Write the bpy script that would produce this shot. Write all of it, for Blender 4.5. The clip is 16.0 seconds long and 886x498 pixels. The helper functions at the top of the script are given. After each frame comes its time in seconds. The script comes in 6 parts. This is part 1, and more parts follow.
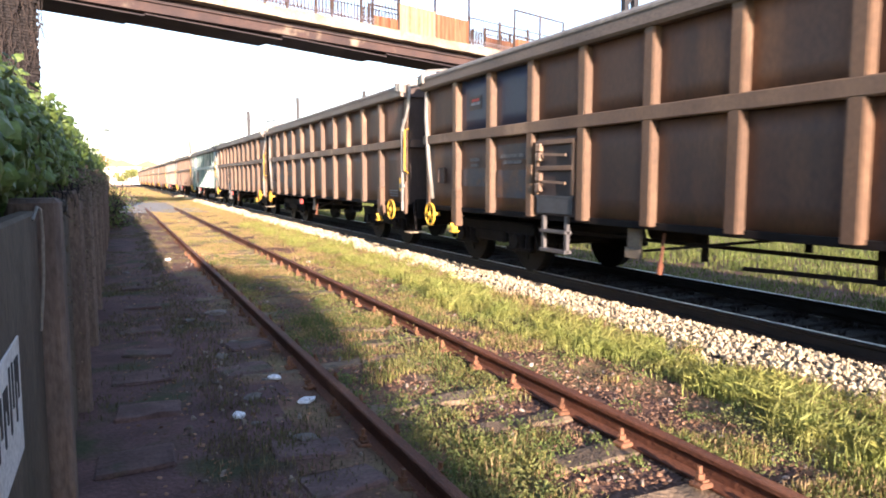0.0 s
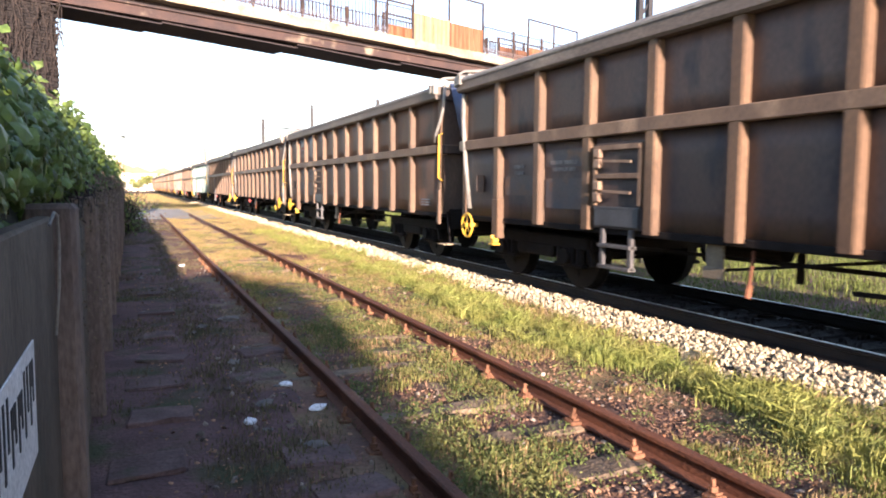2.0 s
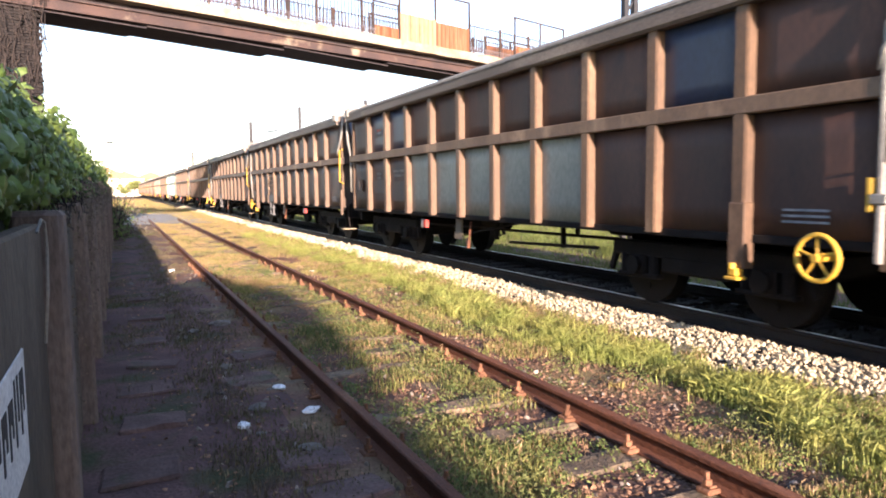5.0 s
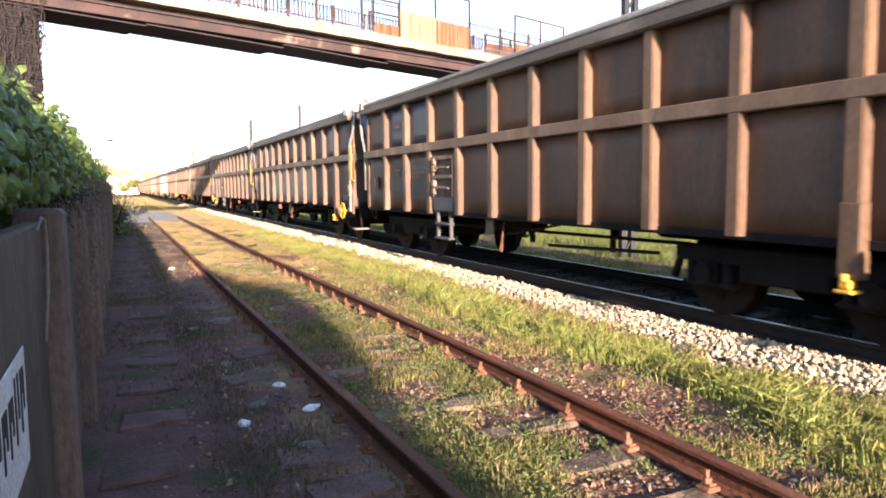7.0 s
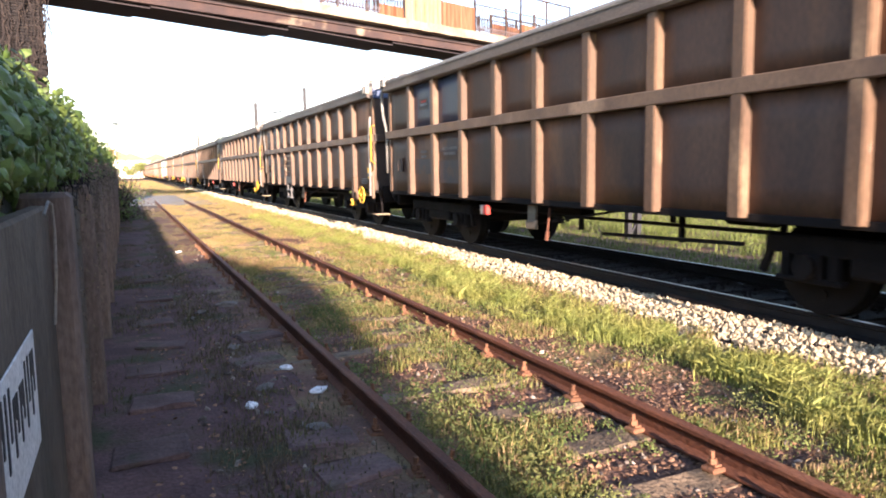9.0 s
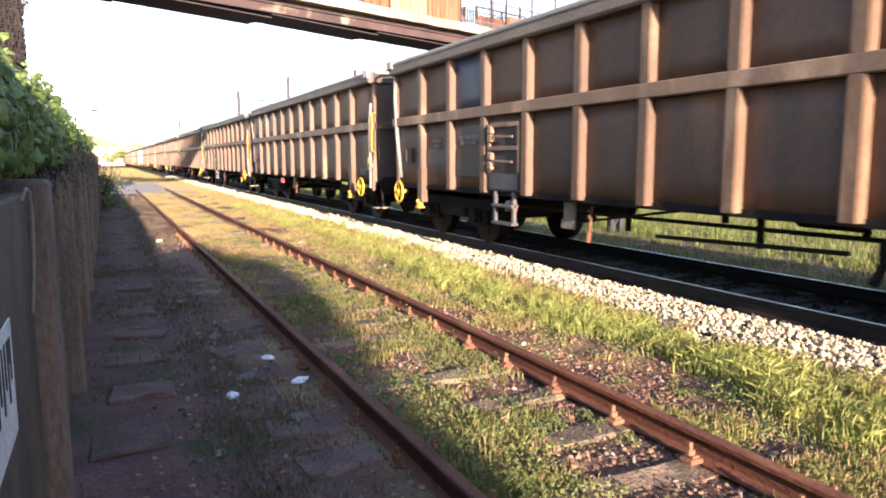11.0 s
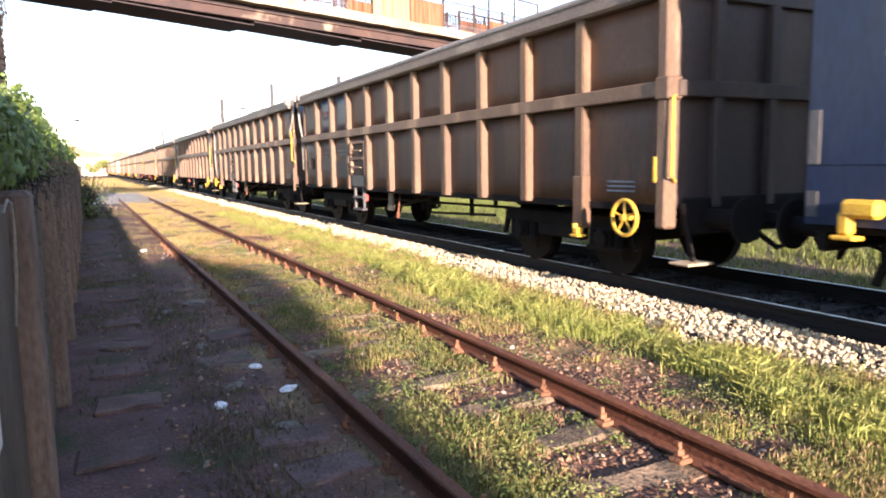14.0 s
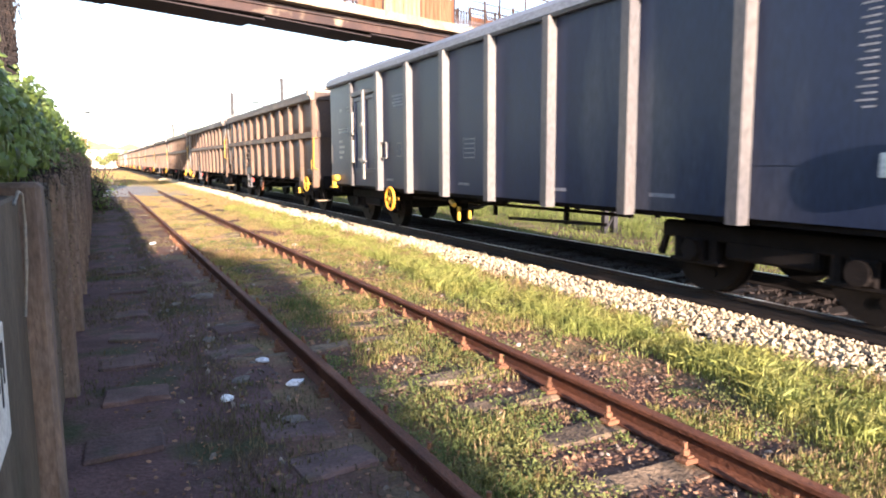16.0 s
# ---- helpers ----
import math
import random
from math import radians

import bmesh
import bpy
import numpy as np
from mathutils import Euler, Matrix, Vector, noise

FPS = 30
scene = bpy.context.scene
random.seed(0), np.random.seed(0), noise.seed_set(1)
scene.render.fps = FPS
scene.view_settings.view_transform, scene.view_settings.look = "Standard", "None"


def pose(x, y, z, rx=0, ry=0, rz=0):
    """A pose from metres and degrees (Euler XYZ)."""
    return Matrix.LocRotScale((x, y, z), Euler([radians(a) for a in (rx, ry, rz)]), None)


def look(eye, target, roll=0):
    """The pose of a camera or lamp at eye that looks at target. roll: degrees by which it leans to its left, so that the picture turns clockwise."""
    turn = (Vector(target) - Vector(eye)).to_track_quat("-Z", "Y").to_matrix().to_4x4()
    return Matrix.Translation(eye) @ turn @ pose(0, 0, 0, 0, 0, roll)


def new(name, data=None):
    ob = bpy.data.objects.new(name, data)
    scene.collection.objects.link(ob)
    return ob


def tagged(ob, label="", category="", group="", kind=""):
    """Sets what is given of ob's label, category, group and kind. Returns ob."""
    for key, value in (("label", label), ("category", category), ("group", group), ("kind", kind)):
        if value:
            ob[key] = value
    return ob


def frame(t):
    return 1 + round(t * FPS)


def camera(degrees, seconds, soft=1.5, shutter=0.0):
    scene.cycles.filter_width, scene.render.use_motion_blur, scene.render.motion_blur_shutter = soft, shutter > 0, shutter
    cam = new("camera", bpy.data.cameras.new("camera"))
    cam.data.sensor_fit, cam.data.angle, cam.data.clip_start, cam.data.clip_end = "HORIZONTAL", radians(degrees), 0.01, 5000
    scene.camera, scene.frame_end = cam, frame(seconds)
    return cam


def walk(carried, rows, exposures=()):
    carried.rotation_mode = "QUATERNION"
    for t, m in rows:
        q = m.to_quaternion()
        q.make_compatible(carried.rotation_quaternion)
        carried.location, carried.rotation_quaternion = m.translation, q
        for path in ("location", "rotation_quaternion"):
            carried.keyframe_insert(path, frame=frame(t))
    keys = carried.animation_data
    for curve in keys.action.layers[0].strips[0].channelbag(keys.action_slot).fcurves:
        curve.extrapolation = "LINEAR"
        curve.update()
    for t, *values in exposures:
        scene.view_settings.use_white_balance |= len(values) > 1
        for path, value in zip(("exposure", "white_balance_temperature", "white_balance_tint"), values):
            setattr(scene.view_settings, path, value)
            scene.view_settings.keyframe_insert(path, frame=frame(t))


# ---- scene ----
cam = camera(64.4, 16.0, soft=1.9, shutter=0.18)
PATH = [
    (0.0, pose(0, 0, 1.65, 84.40, -0.12, -24.92)),
    (0.5, pose(0, 0, 1.65, 84.36, 0.27, -24.59)),
    (1.0, pose(0, 0, 1.65, 84.48, -0.53, -24.08)),
    (1.5, pose(0, 0, 1.65, 84.82, -0.84, -23.66)),
    (2.0, pose(0, 0, 1.65, 85.06, -0.47, -23.88)),
    (2.5, pose(0, 0, 1.65, 85.47, -0.30, -24.47)),
    (3.0, pose(0, 0, 1.65, 85.65, -0.23, -24.82)),
    (3.5, pose(0, 0, 1.65, 85.58, 0.12, -25.13)),
    (4.0, pose(0, 0, 1.65, 85.28, 0.46, -25.18)),
    (6.5, pose(0, 0, 1.65, 84.96, 0.46, -24.33)),
    (7.0, pose(0, 0, 1.65, 84.87, 0.58, -24.72)),
    (7.5, pose(0, 0, 1.65, 84.62, 0.55, -25.04)),
    (8.0, pose(0, 0, 1.65, 84.31, 0.21, -25.16)),
    (8.5, pose(0, 0, 1.65, 83.85, 1.00, -24.54)),
    (9.0, pose(0, 0, 1.65, 83.47, 0.79, -24.27)),
    (11.5, pose(0, 0, 1.65, 82.67, 0.26, -25.98)),
    (12.0, pose(0, 0, 1.65, 82.60, 0.60, -26.18)),
    (12.5, pose(0, 0, 1.65, 82.61, 0.12, -26.33)),
    (13.0, pose(0, 0, 1.65, 82.76, 0.60, -26.62)),
    (13.5, pose(0, 0, 1.65, 82.89, 0.77, -26.80)),
    (14.0, pose(0, 0, 1.65, 83.15, 0.94, -26.75)),
    (14.5, pose(0, 0, 1.65, 83.36, 1.05, -26.57)),
    (15.0, pose(0, 0, 1.65, 83.33, 0.43, -26.25)),
    (15.5, pose(0, 0, 1.65, 83.15, 0.12, -25.92)),
    (16.0, pose(0, 0, 1.65, 82.87, 0.29, -26.04)),
]
walk(cam, PATH, [(0, 2.26, 6380, 24), (4, 2.22, 6380, 24), (8, 2.28, 6380, 24), (12, 2.40, 6380, 24), (16, 2.37, 6380, 24)])

# ---- world, sun ----
SUN_AZ, SUN_EL = 6.0, 10.6          # behind the camera, a little over the wall
world = bpy.data.worlds.new("sky")
scene.world = world
world.use_nodes = True
wn = world.node_tree.nodes
sky = wn.new("ShaderNodeTexSky")
sky.sky_type = "NISHITA"
sky.sun_disc = False
sky.sun_elevation = radians(SUN_EL)
sky.sun_rotation = radians(180 + SUN_AZ)
sky.air_density, sky.dust_density, sky.ozone_density = 1.0, 0.4, 1.5
wn["Background"].inputs["Strength"].default_value = 0.128
world.node_tree.links.new(sky.outputs[0], wn["Background"].inputs["Color"])

sun = new("sun", bpy.data.lights.new("sun", "SUN"))
sun.data.energy, sun.data.angle, sun.data.color = 4.8, radians(0.6), (1.0, 0.84, 0.66)
sun.matrix_basis = look((0, 0, 0), (math.sin(radians(SUN_AZ)), math.cos(radians(SUN_AZ)), -math.tan(radians(SUN_EL))))


# ---- materials ----
def surface(name, base, second, scale=3.0, rough=0.75, metal=0.0, bump=0.25, fine=60.0, stretch=(1, 1, 1),
            third=None, third_scale=1.0, third_cut=0.55, vary=0.0, island=0.0, object_shift=True, translucent=0.0):
    """A procedural surface: two colours in large patches, a third in stains, fine grain in colour and relief."""
    m = bpy.data.materials.new(name)
    m.use_nodes = True
    n, l = m.node_tree.nodes, m.node_tree.links
    bsdf = n["Principled BSDF"]
    co = n.new("ShaderNodeTexCoord")
    mp = n.new("ShaderNodeMapping")
    mp.inputs["Scale"].default_value = stretch
    l.new(co.outputs["Object"], mp.inputs["Vector"])
    info = n.new("ShaderNodeObjectInfo")
    vec = mp.outputs["Vector"]
    if object_shift:
        sh = n.new("ShaderNodeVectorMath")
        sh.operation = "SCALE"
        sh.inputs[0].default_value = (37.0, 53.0, 71.0)
        l.new(info.outputs["Random"], sh.inputs["Scale"])
        ad = n.new("ShaderNodeVectorMath")
        l.new(vec, ad.inputs[0])
        l.new(sh.outputs[0], ad.inputs[1])
        vec = ad.outputs[0]

    def noise_node(s, detail=5.0):
        t = n.new("ShaderNodeTexNoise")
        t.inputs["Scale"].default_value, t.inputs["Detail"].default_value = s, detail
        l.new(vec, t.inputs["Vector"])
        return t.outputs["Fac"]

    def ramp(src, a, b):
        r = n.new("ShaderNodeMapRange")
        r.inputs["From Min"].default_value, r.inputs["From Max"].default_value = a, b
        l.new(src, r.inputs["Value"])
        return r.outputs["Result"]

    def mix(fac, a, b, kind="MIX"):
        x = n.new("ShaderNodeMix")
        x.data_type, x.blend_type = "RGBA", kind
        for sock, v in ((x.inputs["Factor"], fac), (x.inputs["A"], a), (x.inputs["B"], b)):
            if isinstance(v, (int, float)):
                sock.default_value = v
            elif isinstance(v, tuple):
                sock.default_value = (*v, 1)
            else:
                l.new(v, sock)
        return x.outputs["Result"]

    col = mix(ramp(noise_node(scale), 0.36, 0.64), base, second)
    if third:
        col = mix(ramp(noise_node(third_scale, 8.0), third_cut, third_cut + 0.12), col, third)
    grain = noise_node(fine, 6.0)
    g = n.new("ShaderNodeMapRange")
    g.inputs["From Min"].default_value, g.inputs["From Max"].default_value = 0.3, 0.7
    g.inputs["To Min"].default_value, g.inputs["To Max"].default_value = 0.72, 1.22
    l.new(grain, g.inputs["Value"])
    value = g.outputs["Result"]
    for src, amount in ((info.outputs["Random"], vary), (None, island)):
        if amount:
            if src is None:
                src = n.new("ShaderNodeNewGeometry").outputs["Random Per Island"]
            r = n.new("ShaderNodeMapRange")
            r.inputs["To Min"].default_value, r.inputs["To Max"].default_value = 1 - amount, 1 + amount
            l.new(src, r.inputs["Value"])
            k = n.new("ShaderNodeMath")
            k.operation = "MULTIPLY"
            l.new(value, k.inputs[0])
            l.new(r.outputs["Result"], k.inputs[1])
            value = k.outputs[0]
    hv = n.new("ShaderNodeHueSaturation")
    l.new(value, hv.inputs["Value"])
    l.new(col, hv.inputs["Color"])
    l.new(hv.outputs["Color"], bsdf.inputs["Base Color"])
    bsdf.inputs["Metallic"].default_value = metal
    bsdf.inputs["Specular IOR Level"].default_value = 0.18 if rough > 0.7 else 0.35
    rr = n.new("ShaderNodeMapRange")
    rr.inputs["To Min"].default_value, rr.inputs["To Max"].default_value = max(0.05, rough - 0.12), min(1, rough + 0.12)
    l.new(grain, rr.inputs["Value"])
    l.new(rr.outputs["Result"], bsdf.inputs["Roughness"])
    if bump:
        b = n.new("ShaderNodeBump")
        b.inputs["Strength"].default_value, b.inputs["Distance"].default_value = bump, 0.02
        l.new(grain, b.inputs["Height"])
        l.new(b.outputs["Normal"], bsdf.inputs["Normal"])
    if translucent:
        tr = n.new("ShaderNodeBsdfTranslucent")
        l.new(hv.outputs["Color"], tr.inputs["Color"])
        ms = n.new("ShaderNodeMixShader")
        ms.inputs[0].default_value = translucent
        l.new(bsdf.outputs[0], ms.inputs[1])
        l.new(tr.outputs[0], ms.inputs[2])
        l.new(ms.outputs[0], n["Material Output"].inputs["Surface"])
    return m


RUST_FRAME = surface("weathered_brown_frame", (0.148, 0.093, 0.058), (0.104, 0.065, 0.043), 2.2, 0.6, 0, 0.15, 45, (1, 1, 0.35),
                     (0.25, 0.165, 0.105), 1.6, 0.56, vary=0.12)
RUST_RIB = surface("dark_brown_rib", (0.124, 0.072, 0.040), (0.090, 0.053, 0.032), 2.2, 0.6, 0, 0.2, 45, (1, 1, 0.35),
                   (0.195, 0.125, 0.074), 1.9, 0.58, vary=0.15)
BEAM_PALE = surface("dusty_pale_brown_fitting", (0.24, 0.165, 0.11), (0.17, 0.11, 0.075), 6, 0.65, 0, 0.2, 50, vary=0.15)
# end walls darkened for the next wagon's shadow; the side doors share it
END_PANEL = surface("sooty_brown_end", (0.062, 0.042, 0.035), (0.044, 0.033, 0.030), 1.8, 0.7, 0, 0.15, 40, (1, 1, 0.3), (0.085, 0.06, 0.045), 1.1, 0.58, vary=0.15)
GABLE = surface("pale_dusty_cover_end", (0.36, 0.33, 0.28), (0.27, 0.25, 0.215), 3, 0.7, 0, 0.2, 30, third=(0.16, 0.14, 0.12), third_scale=2.5, third_cut=0.6, vary=0.15)
SLATE_PATCH = surface("slate_overpaint", (0.060, 0.052, 0.054), (0.082, 0.055, 0.044), 2.5, 0.6, 0, 0.1, 40, third=(0.115, 0.062, 0.038), third_scale=3.0, third_cut=0.53, vary=0.2)
DULL_YELLOW = surface("grimy_yellow_paint", (0.30, 0.19, 0.04), (0.2, 0.13, 0.04), 5, 0.6, 0, 0.15, 60)
RUST_PANEL = surface("weathered_brown_panel", (0.108, 0.052, 0.030), (0.070, 0.037, 0.025), 1.8, 0.6, 0, 0.12, 40, (1, 1, 0.3),
                     (0.165, 0.075, 0.036), 1.1, 0.55, vary=0.25)
WORN_PANEL = surface("scuffed_grey_brown_panel", (0.092, 0.054, 0.040), (0.062, 0.042, 0.038), 1.3, 0.55, 0, 0.12, 40, (1, 1, 0.4),
                     (0.030, 0.022, 0.025), 2.4, 0.55, vary=0.25)
BLUE_PANEL = surface("faded_blue_panel", (0.022, 0.031, 0.062), (0.034, 0.041, 0.064), 1.6, 0.45, 0, 0.08, 40, (1, 1, 0.3),
                     (0.075, 0.055, 0.05), 0.9, 0.64, vary=0.15)
GREY_PANEL = surface("pale_grey_green_panel", (0.26, 0.255, 0.21), (0.205, 0.195, 0.16), 1.5, 0.5, 0, 0.08, 40, (1, 1, 0.3),
                     (0.2, 0.15, 0.11), 0.8, 0.66, vary=0.1)
PALE_PANEL = surface("dusty_pale_pink_panel", (0.22, 0.165, 0.13), (0.17, 0.125, 0.10), 1.5, 0.6, 0, 0.08, 40, (1, 1, 0.3), vary=0.1)
DARK_PANEL = surface("dark_red_brown_panel", (0.078, 0.036, 0.025), (0.052, 0.027, 0.021), 1.8, 0.6, 0, 0.12, 40, (1, 1, 0.3),
                     (0.030, 0.020, 0.019), 2.2, 0.6, vary=0.2)
TEAL_PANEL = surface("painted_teal_panel", (0.07, 0.15, 0.135), (0.16, 0.21, 0.19), 1.5, 0.5, 0, 0.08, 40, (1, 1, 0.5),
                     (0.55, 0.55, 0.5), 0.7, 0.55, vary=0.3)
NAVY_PAINT = surface("dark_blue_wagon_paint", (0.0115, 0.0190, 0.049), (0.0175, 0.0265, 0.054), 1.2, 0.45, 0, 0.05, 30, (1, 1, 0.25),
                     (0.060, 0.062, 0.078), 0.8, 0.57, vary=0.12)
NAVY_ROOF = surface("blue_grey_roof_edge", (0.19, 0.20, 0.215), (0.145, 0.155, 0.17), 1.5, 0.5, 0, 0.1, 30, (1, 0.4, 1))
NAVY_RIB = surface("dusty_blue_grey_rib", (0.105, 0.096, 0.088), (0.066, 0.065, 0.068), 2.0, 0.5, 0, 0.1, 40, (1, 1, 0.3), vary=0.1)
# running gear near black: shade beneath the wagons is part of these colours
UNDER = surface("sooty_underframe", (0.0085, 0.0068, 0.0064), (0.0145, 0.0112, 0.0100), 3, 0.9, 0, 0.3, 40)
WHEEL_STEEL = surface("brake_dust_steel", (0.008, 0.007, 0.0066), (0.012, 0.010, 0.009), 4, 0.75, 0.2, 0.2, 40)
COVER = surface("dusty_grey_cover", (0.21, 0.19, 0.165), (0.15, 0.14, 0.125), 1.5, 0.7, 0, 0.3, 25, (1, 0.4, 1))
TARP_BLUE = surface("blue_tarpaulin", (0.05, 0.075, 0.14), (0.07, 0.09, 0.15), 2, 0.45, 0, 0.2, 14)
PIPE_GREY = surface("galvanised_grey_pipe", (0.25, 0.235, 0.205), (0.17, 0.16, 0.145), 4, 0.55, 0.2, 0.15, 60)
YELLOW = surface("worn_yellow_paint", (0.62, 0.37, 0.035), (0.5, 0.29, 0.04), 5, 0.5, 0, 0.15, 60, third=(0.25, 0.13, 0.05), third_scale=4, third_cut=0.66)
WHITE = surface("dull_white_paint", (0.72, 0.70, 0.66), (0.58, 0.56, 0.52), 5, 0.6, 0, 0.1, 60)
RED = surface("dull_red_paint", (0.45, 0.05, 0.035), (0.36, 0.05, 0.04), 5, 0.6, 0, 0.1, 60)
MARKING = surface("chalky_marking", (0.25, 0.25, 0.26), (0.15, 0.155, 0.165), 9, 0.7, 0, 0.0, 60)
RAIL_RUST = surface("rusty_rail", (0.165, 0.066, 0.037), (0.105, 0.045, 0.029), 5, 0.75, 0.1, 0.4, 90, (1, 0.3, 1), (0.235, 0.105, 0.058), 3, 0.58)
RAIL_HEAD = surface("polished_rail_head", (0.62, 0.61, 0.60), (0.50, 0.49, 0.48), 5, 0.42, 0.6, 0.05, 60)
TOP_BEAM = surface("dusty_grey_brown_beam", (0.140, 0.108, 0.086), (0.100, 0.079, 0.065), 2.2, 0.6, 0, 0.15, 45, (1, 0.4, 1), (0.21, 0.17, 0.135), 1.5, 0.57, vary=0.28)
# rail sides near black: the passing train's shadow is put into the colour
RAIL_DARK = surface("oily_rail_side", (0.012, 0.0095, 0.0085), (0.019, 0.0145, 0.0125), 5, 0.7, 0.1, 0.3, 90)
SLEEPER = surface("weathered_concrete_sleeper", (0.215, 0.155, 0.102), (0.13, 0.095, 0.066), 6, 0.9, 0, 0.8, 40, third=(0.09, 0.07, 0.05), third_scale=4, third_cut=0.53, vary=0.15)
# oily old ballast, darkened further by the train's shade in its colour
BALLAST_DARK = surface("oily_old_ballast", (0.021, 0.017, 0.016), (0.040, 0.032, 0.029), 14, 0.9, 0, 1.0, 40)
STONE = surface("pale_limestone_ballast", (0.53, 0.430, 0.285), (0.35, 0.285, 0.190), 9, 0.9, 0, 0.4, 70, island=0.42, object_shift=False)
CONCRETE_WALL = surface("stained_wall_concrete", (0.135, 0.106, 0.080), (0.088, 0.069, 0.053), 2.2, 0.9, 0, 0.5, 45, (1, 1, 0.4), (0.065, 0.06, 0.045), 1.7, 0.56, vary=0.1)
CONCRETE_POST = surface("brownish_post_concrete", (0.175, 0.132, 0.108), (0.11, 0.083, 0.07), 3, 0.9, 0, 0.5, 45, (1, 1, 0.4), vary=0.1)
SLAB = surface("cream_deck_concrete", (0.31, 0.265, 0.195), (0.23, 0.18, 0.125), 1.4, 0.85, 0, 0.3, 30, third=(0.25, 0.15, 0.09), third_scale=1.3, third_cut=0.6)
GIRDER = surface("rusty_bridge_girder", (0.080, 0.050, 0.043), (0.050, 0.036, 0.035), 1.2, 0.75, 0.1, 0.3, 30, (1, 1, 1), (0.25, 0.20, 0.145), 1.0, 0.58)
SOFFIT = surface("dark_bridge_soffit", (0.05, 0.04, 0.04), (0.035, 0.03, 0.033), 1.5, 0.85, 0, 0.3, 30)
RAIL_IRON = surface("dark_railing_iron", (0.035, 0.03, 0.03), (0.07, 0.042, 0.03), 3, 0.7, 0.3, 0.2, 50)
SHEET_PALE = surface("pale_rusting_sheet", (0.27, 0.205, 0.13), (0.23, 0.13, 0.065), 3.0, 0.7, 0, 0.1, 40, (1, 1, 0.12), (0.27, 0.11, 0.045), 1.3, 0.58)
SHEET_RUST = surface("orange_rust_sheet", (0.135, 0.050, 0.024), (0.215, 0.110, 0.062), 6.0, 0.8, 0, 0.15, 40, (1, 1, 0.06), (0.19, 0.068, 0.03), 2, 0.58)
LATTICE = surface("pale_lattice_paint", (0.17, 0.14, 0.145), (0.12, 0.10, 0.105), 3, 0.7, 0, 0.1, 40)
# tower brick and mortar darkened so the sun-facing side looks shaded
BRICK = surface("old_brown_brick", (0.027, 0.023, 0.022), (0.018, 0.016, 0.016), 4, 0.9, 0, 0.5, 60, vary=0.3)
MORTAR = surface("shade_dark_mortar", (0.026, 0.023, 0.022), (0.019, 0.017, 0.017), 4, 0.95, 0, 0.5, 60)
LEAF = surface("ivy_leaf", (0.068, 0.118, 0.026), (0.118, 0.168, 0.041), 1.2, 0.5, 0, 0.1, 30, island=0.4, object_shift=False, translucent=0.25)
# filler behind the ivy leaves, its dark colour standing for shade between them
HEDGE_CORE = surface("hedge_inner_shade", (0.03, 0.034, 0.017), (0.04, 0.036, 0.022), 6, 0.95, 0, 0.6, 20)
DRY_IVY = surface("dry_brown_ivy", (0.15, 0.112, 0.085), (0.105, 0.092, 0.060), 3, 0.9, 0, 0.1, 40, island=0.5, object_shift=False, translucent=0.15)
# twig colour lowered as well, to keep the tower face in shade
TWIG = surface("dead_creeper_twig", (0.042, 0.033, 0.029), (0.026, 0.021, 0.020), 6, 0.9, 0, 0.3, 60, island=0.3, object_shift=False)
GRASS_TALL = surface("lush_tall_grass", (0.245, 0.28, 0.070), (0.34, 0.33, 0.095), 2.5, 0.65, 0, 0.0, 30, island=0.4, object_shift=False, translucent=0.35)
GRASS_BEYOND = surface("rank_green_verge", (0.105, 0.138, 0.036), (0.150, 0.165, 0.050), 1.5, 0.75, 0, 0.0, 30, island=0.4, object_shift=False, translucent=0.25)
GRASS_WEED = surface("low_weed_leaf", (0.105, 0.135, 0.036), (0.17, 0.165, 0.055), 2.5, 0.7, 0, 0.0, 30, island=0.45, object_shift=False, translucent=0.25)
GRASS_BUSH = surface("bushy_weed_leaf", (0.085, 0.125, 0.030), (0.135, 0.155, 0.045), 3, 0.65, 0, 0.0, 30, island=0.5, object_shift=False, translucent=0.25)
GRASS_GREEN = surface("fresh_grass", (0.185, 0.20, 0.052), (0.31, 0.26, 0.085), 1.5, 0.7, 0, 0.0, 30, island=0.4, object_shift=False, translucent=0.35)
GRASS_DRY = surface("straw_dry_grass", (0.40, 0.28, 0.14), (0.29, 0.185, 0.10), 1.5, 0.8, 0, 0.0, 30, island=0.35, object_shift=False, translucent=0.3)
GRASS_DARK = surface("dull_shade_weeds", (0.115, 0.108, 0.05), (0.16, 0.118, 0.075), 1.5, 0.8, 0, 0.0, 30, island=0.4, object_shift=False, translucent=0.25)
PAPER = surface("crumpled_white_paper", (0.78, 0.78, 0.77), (0.66, 0.66, 0.65), 12, 0.8, 0, 0.3, 40)
BLACK_PAINT = surface("black_stencil_paint", (0.02, 0.02, 0.022), (0.035, 0.035, 0.035), 9, 0.7, 0, 0.1, 60)
ASPHALT = surface("pale_dusty_crossing", (0.30, 0.27, 0.23), (0.22, 0.20, 0.17), 0.8, 0.9, 0, 0.4, 30)
MAST = surface("grey_mast_steel", (0.036, 0.036, 0.039), (0.026, 0.026, 0.029), 2, 0.6, 0.3, 0.1, 40)


def ground_material():
    m = surface("weedy_trackside_soil", (0.17, 0.092, 0.064), (0.09, 0.053, 0.041), 1.3, 0.95, 0, 1.0, 35,
                third=(0.19, 0.14, 0.07), third_scale=0.9, third_cut=0.5, object_shift=False)
    return m


SOIL = ground_material()
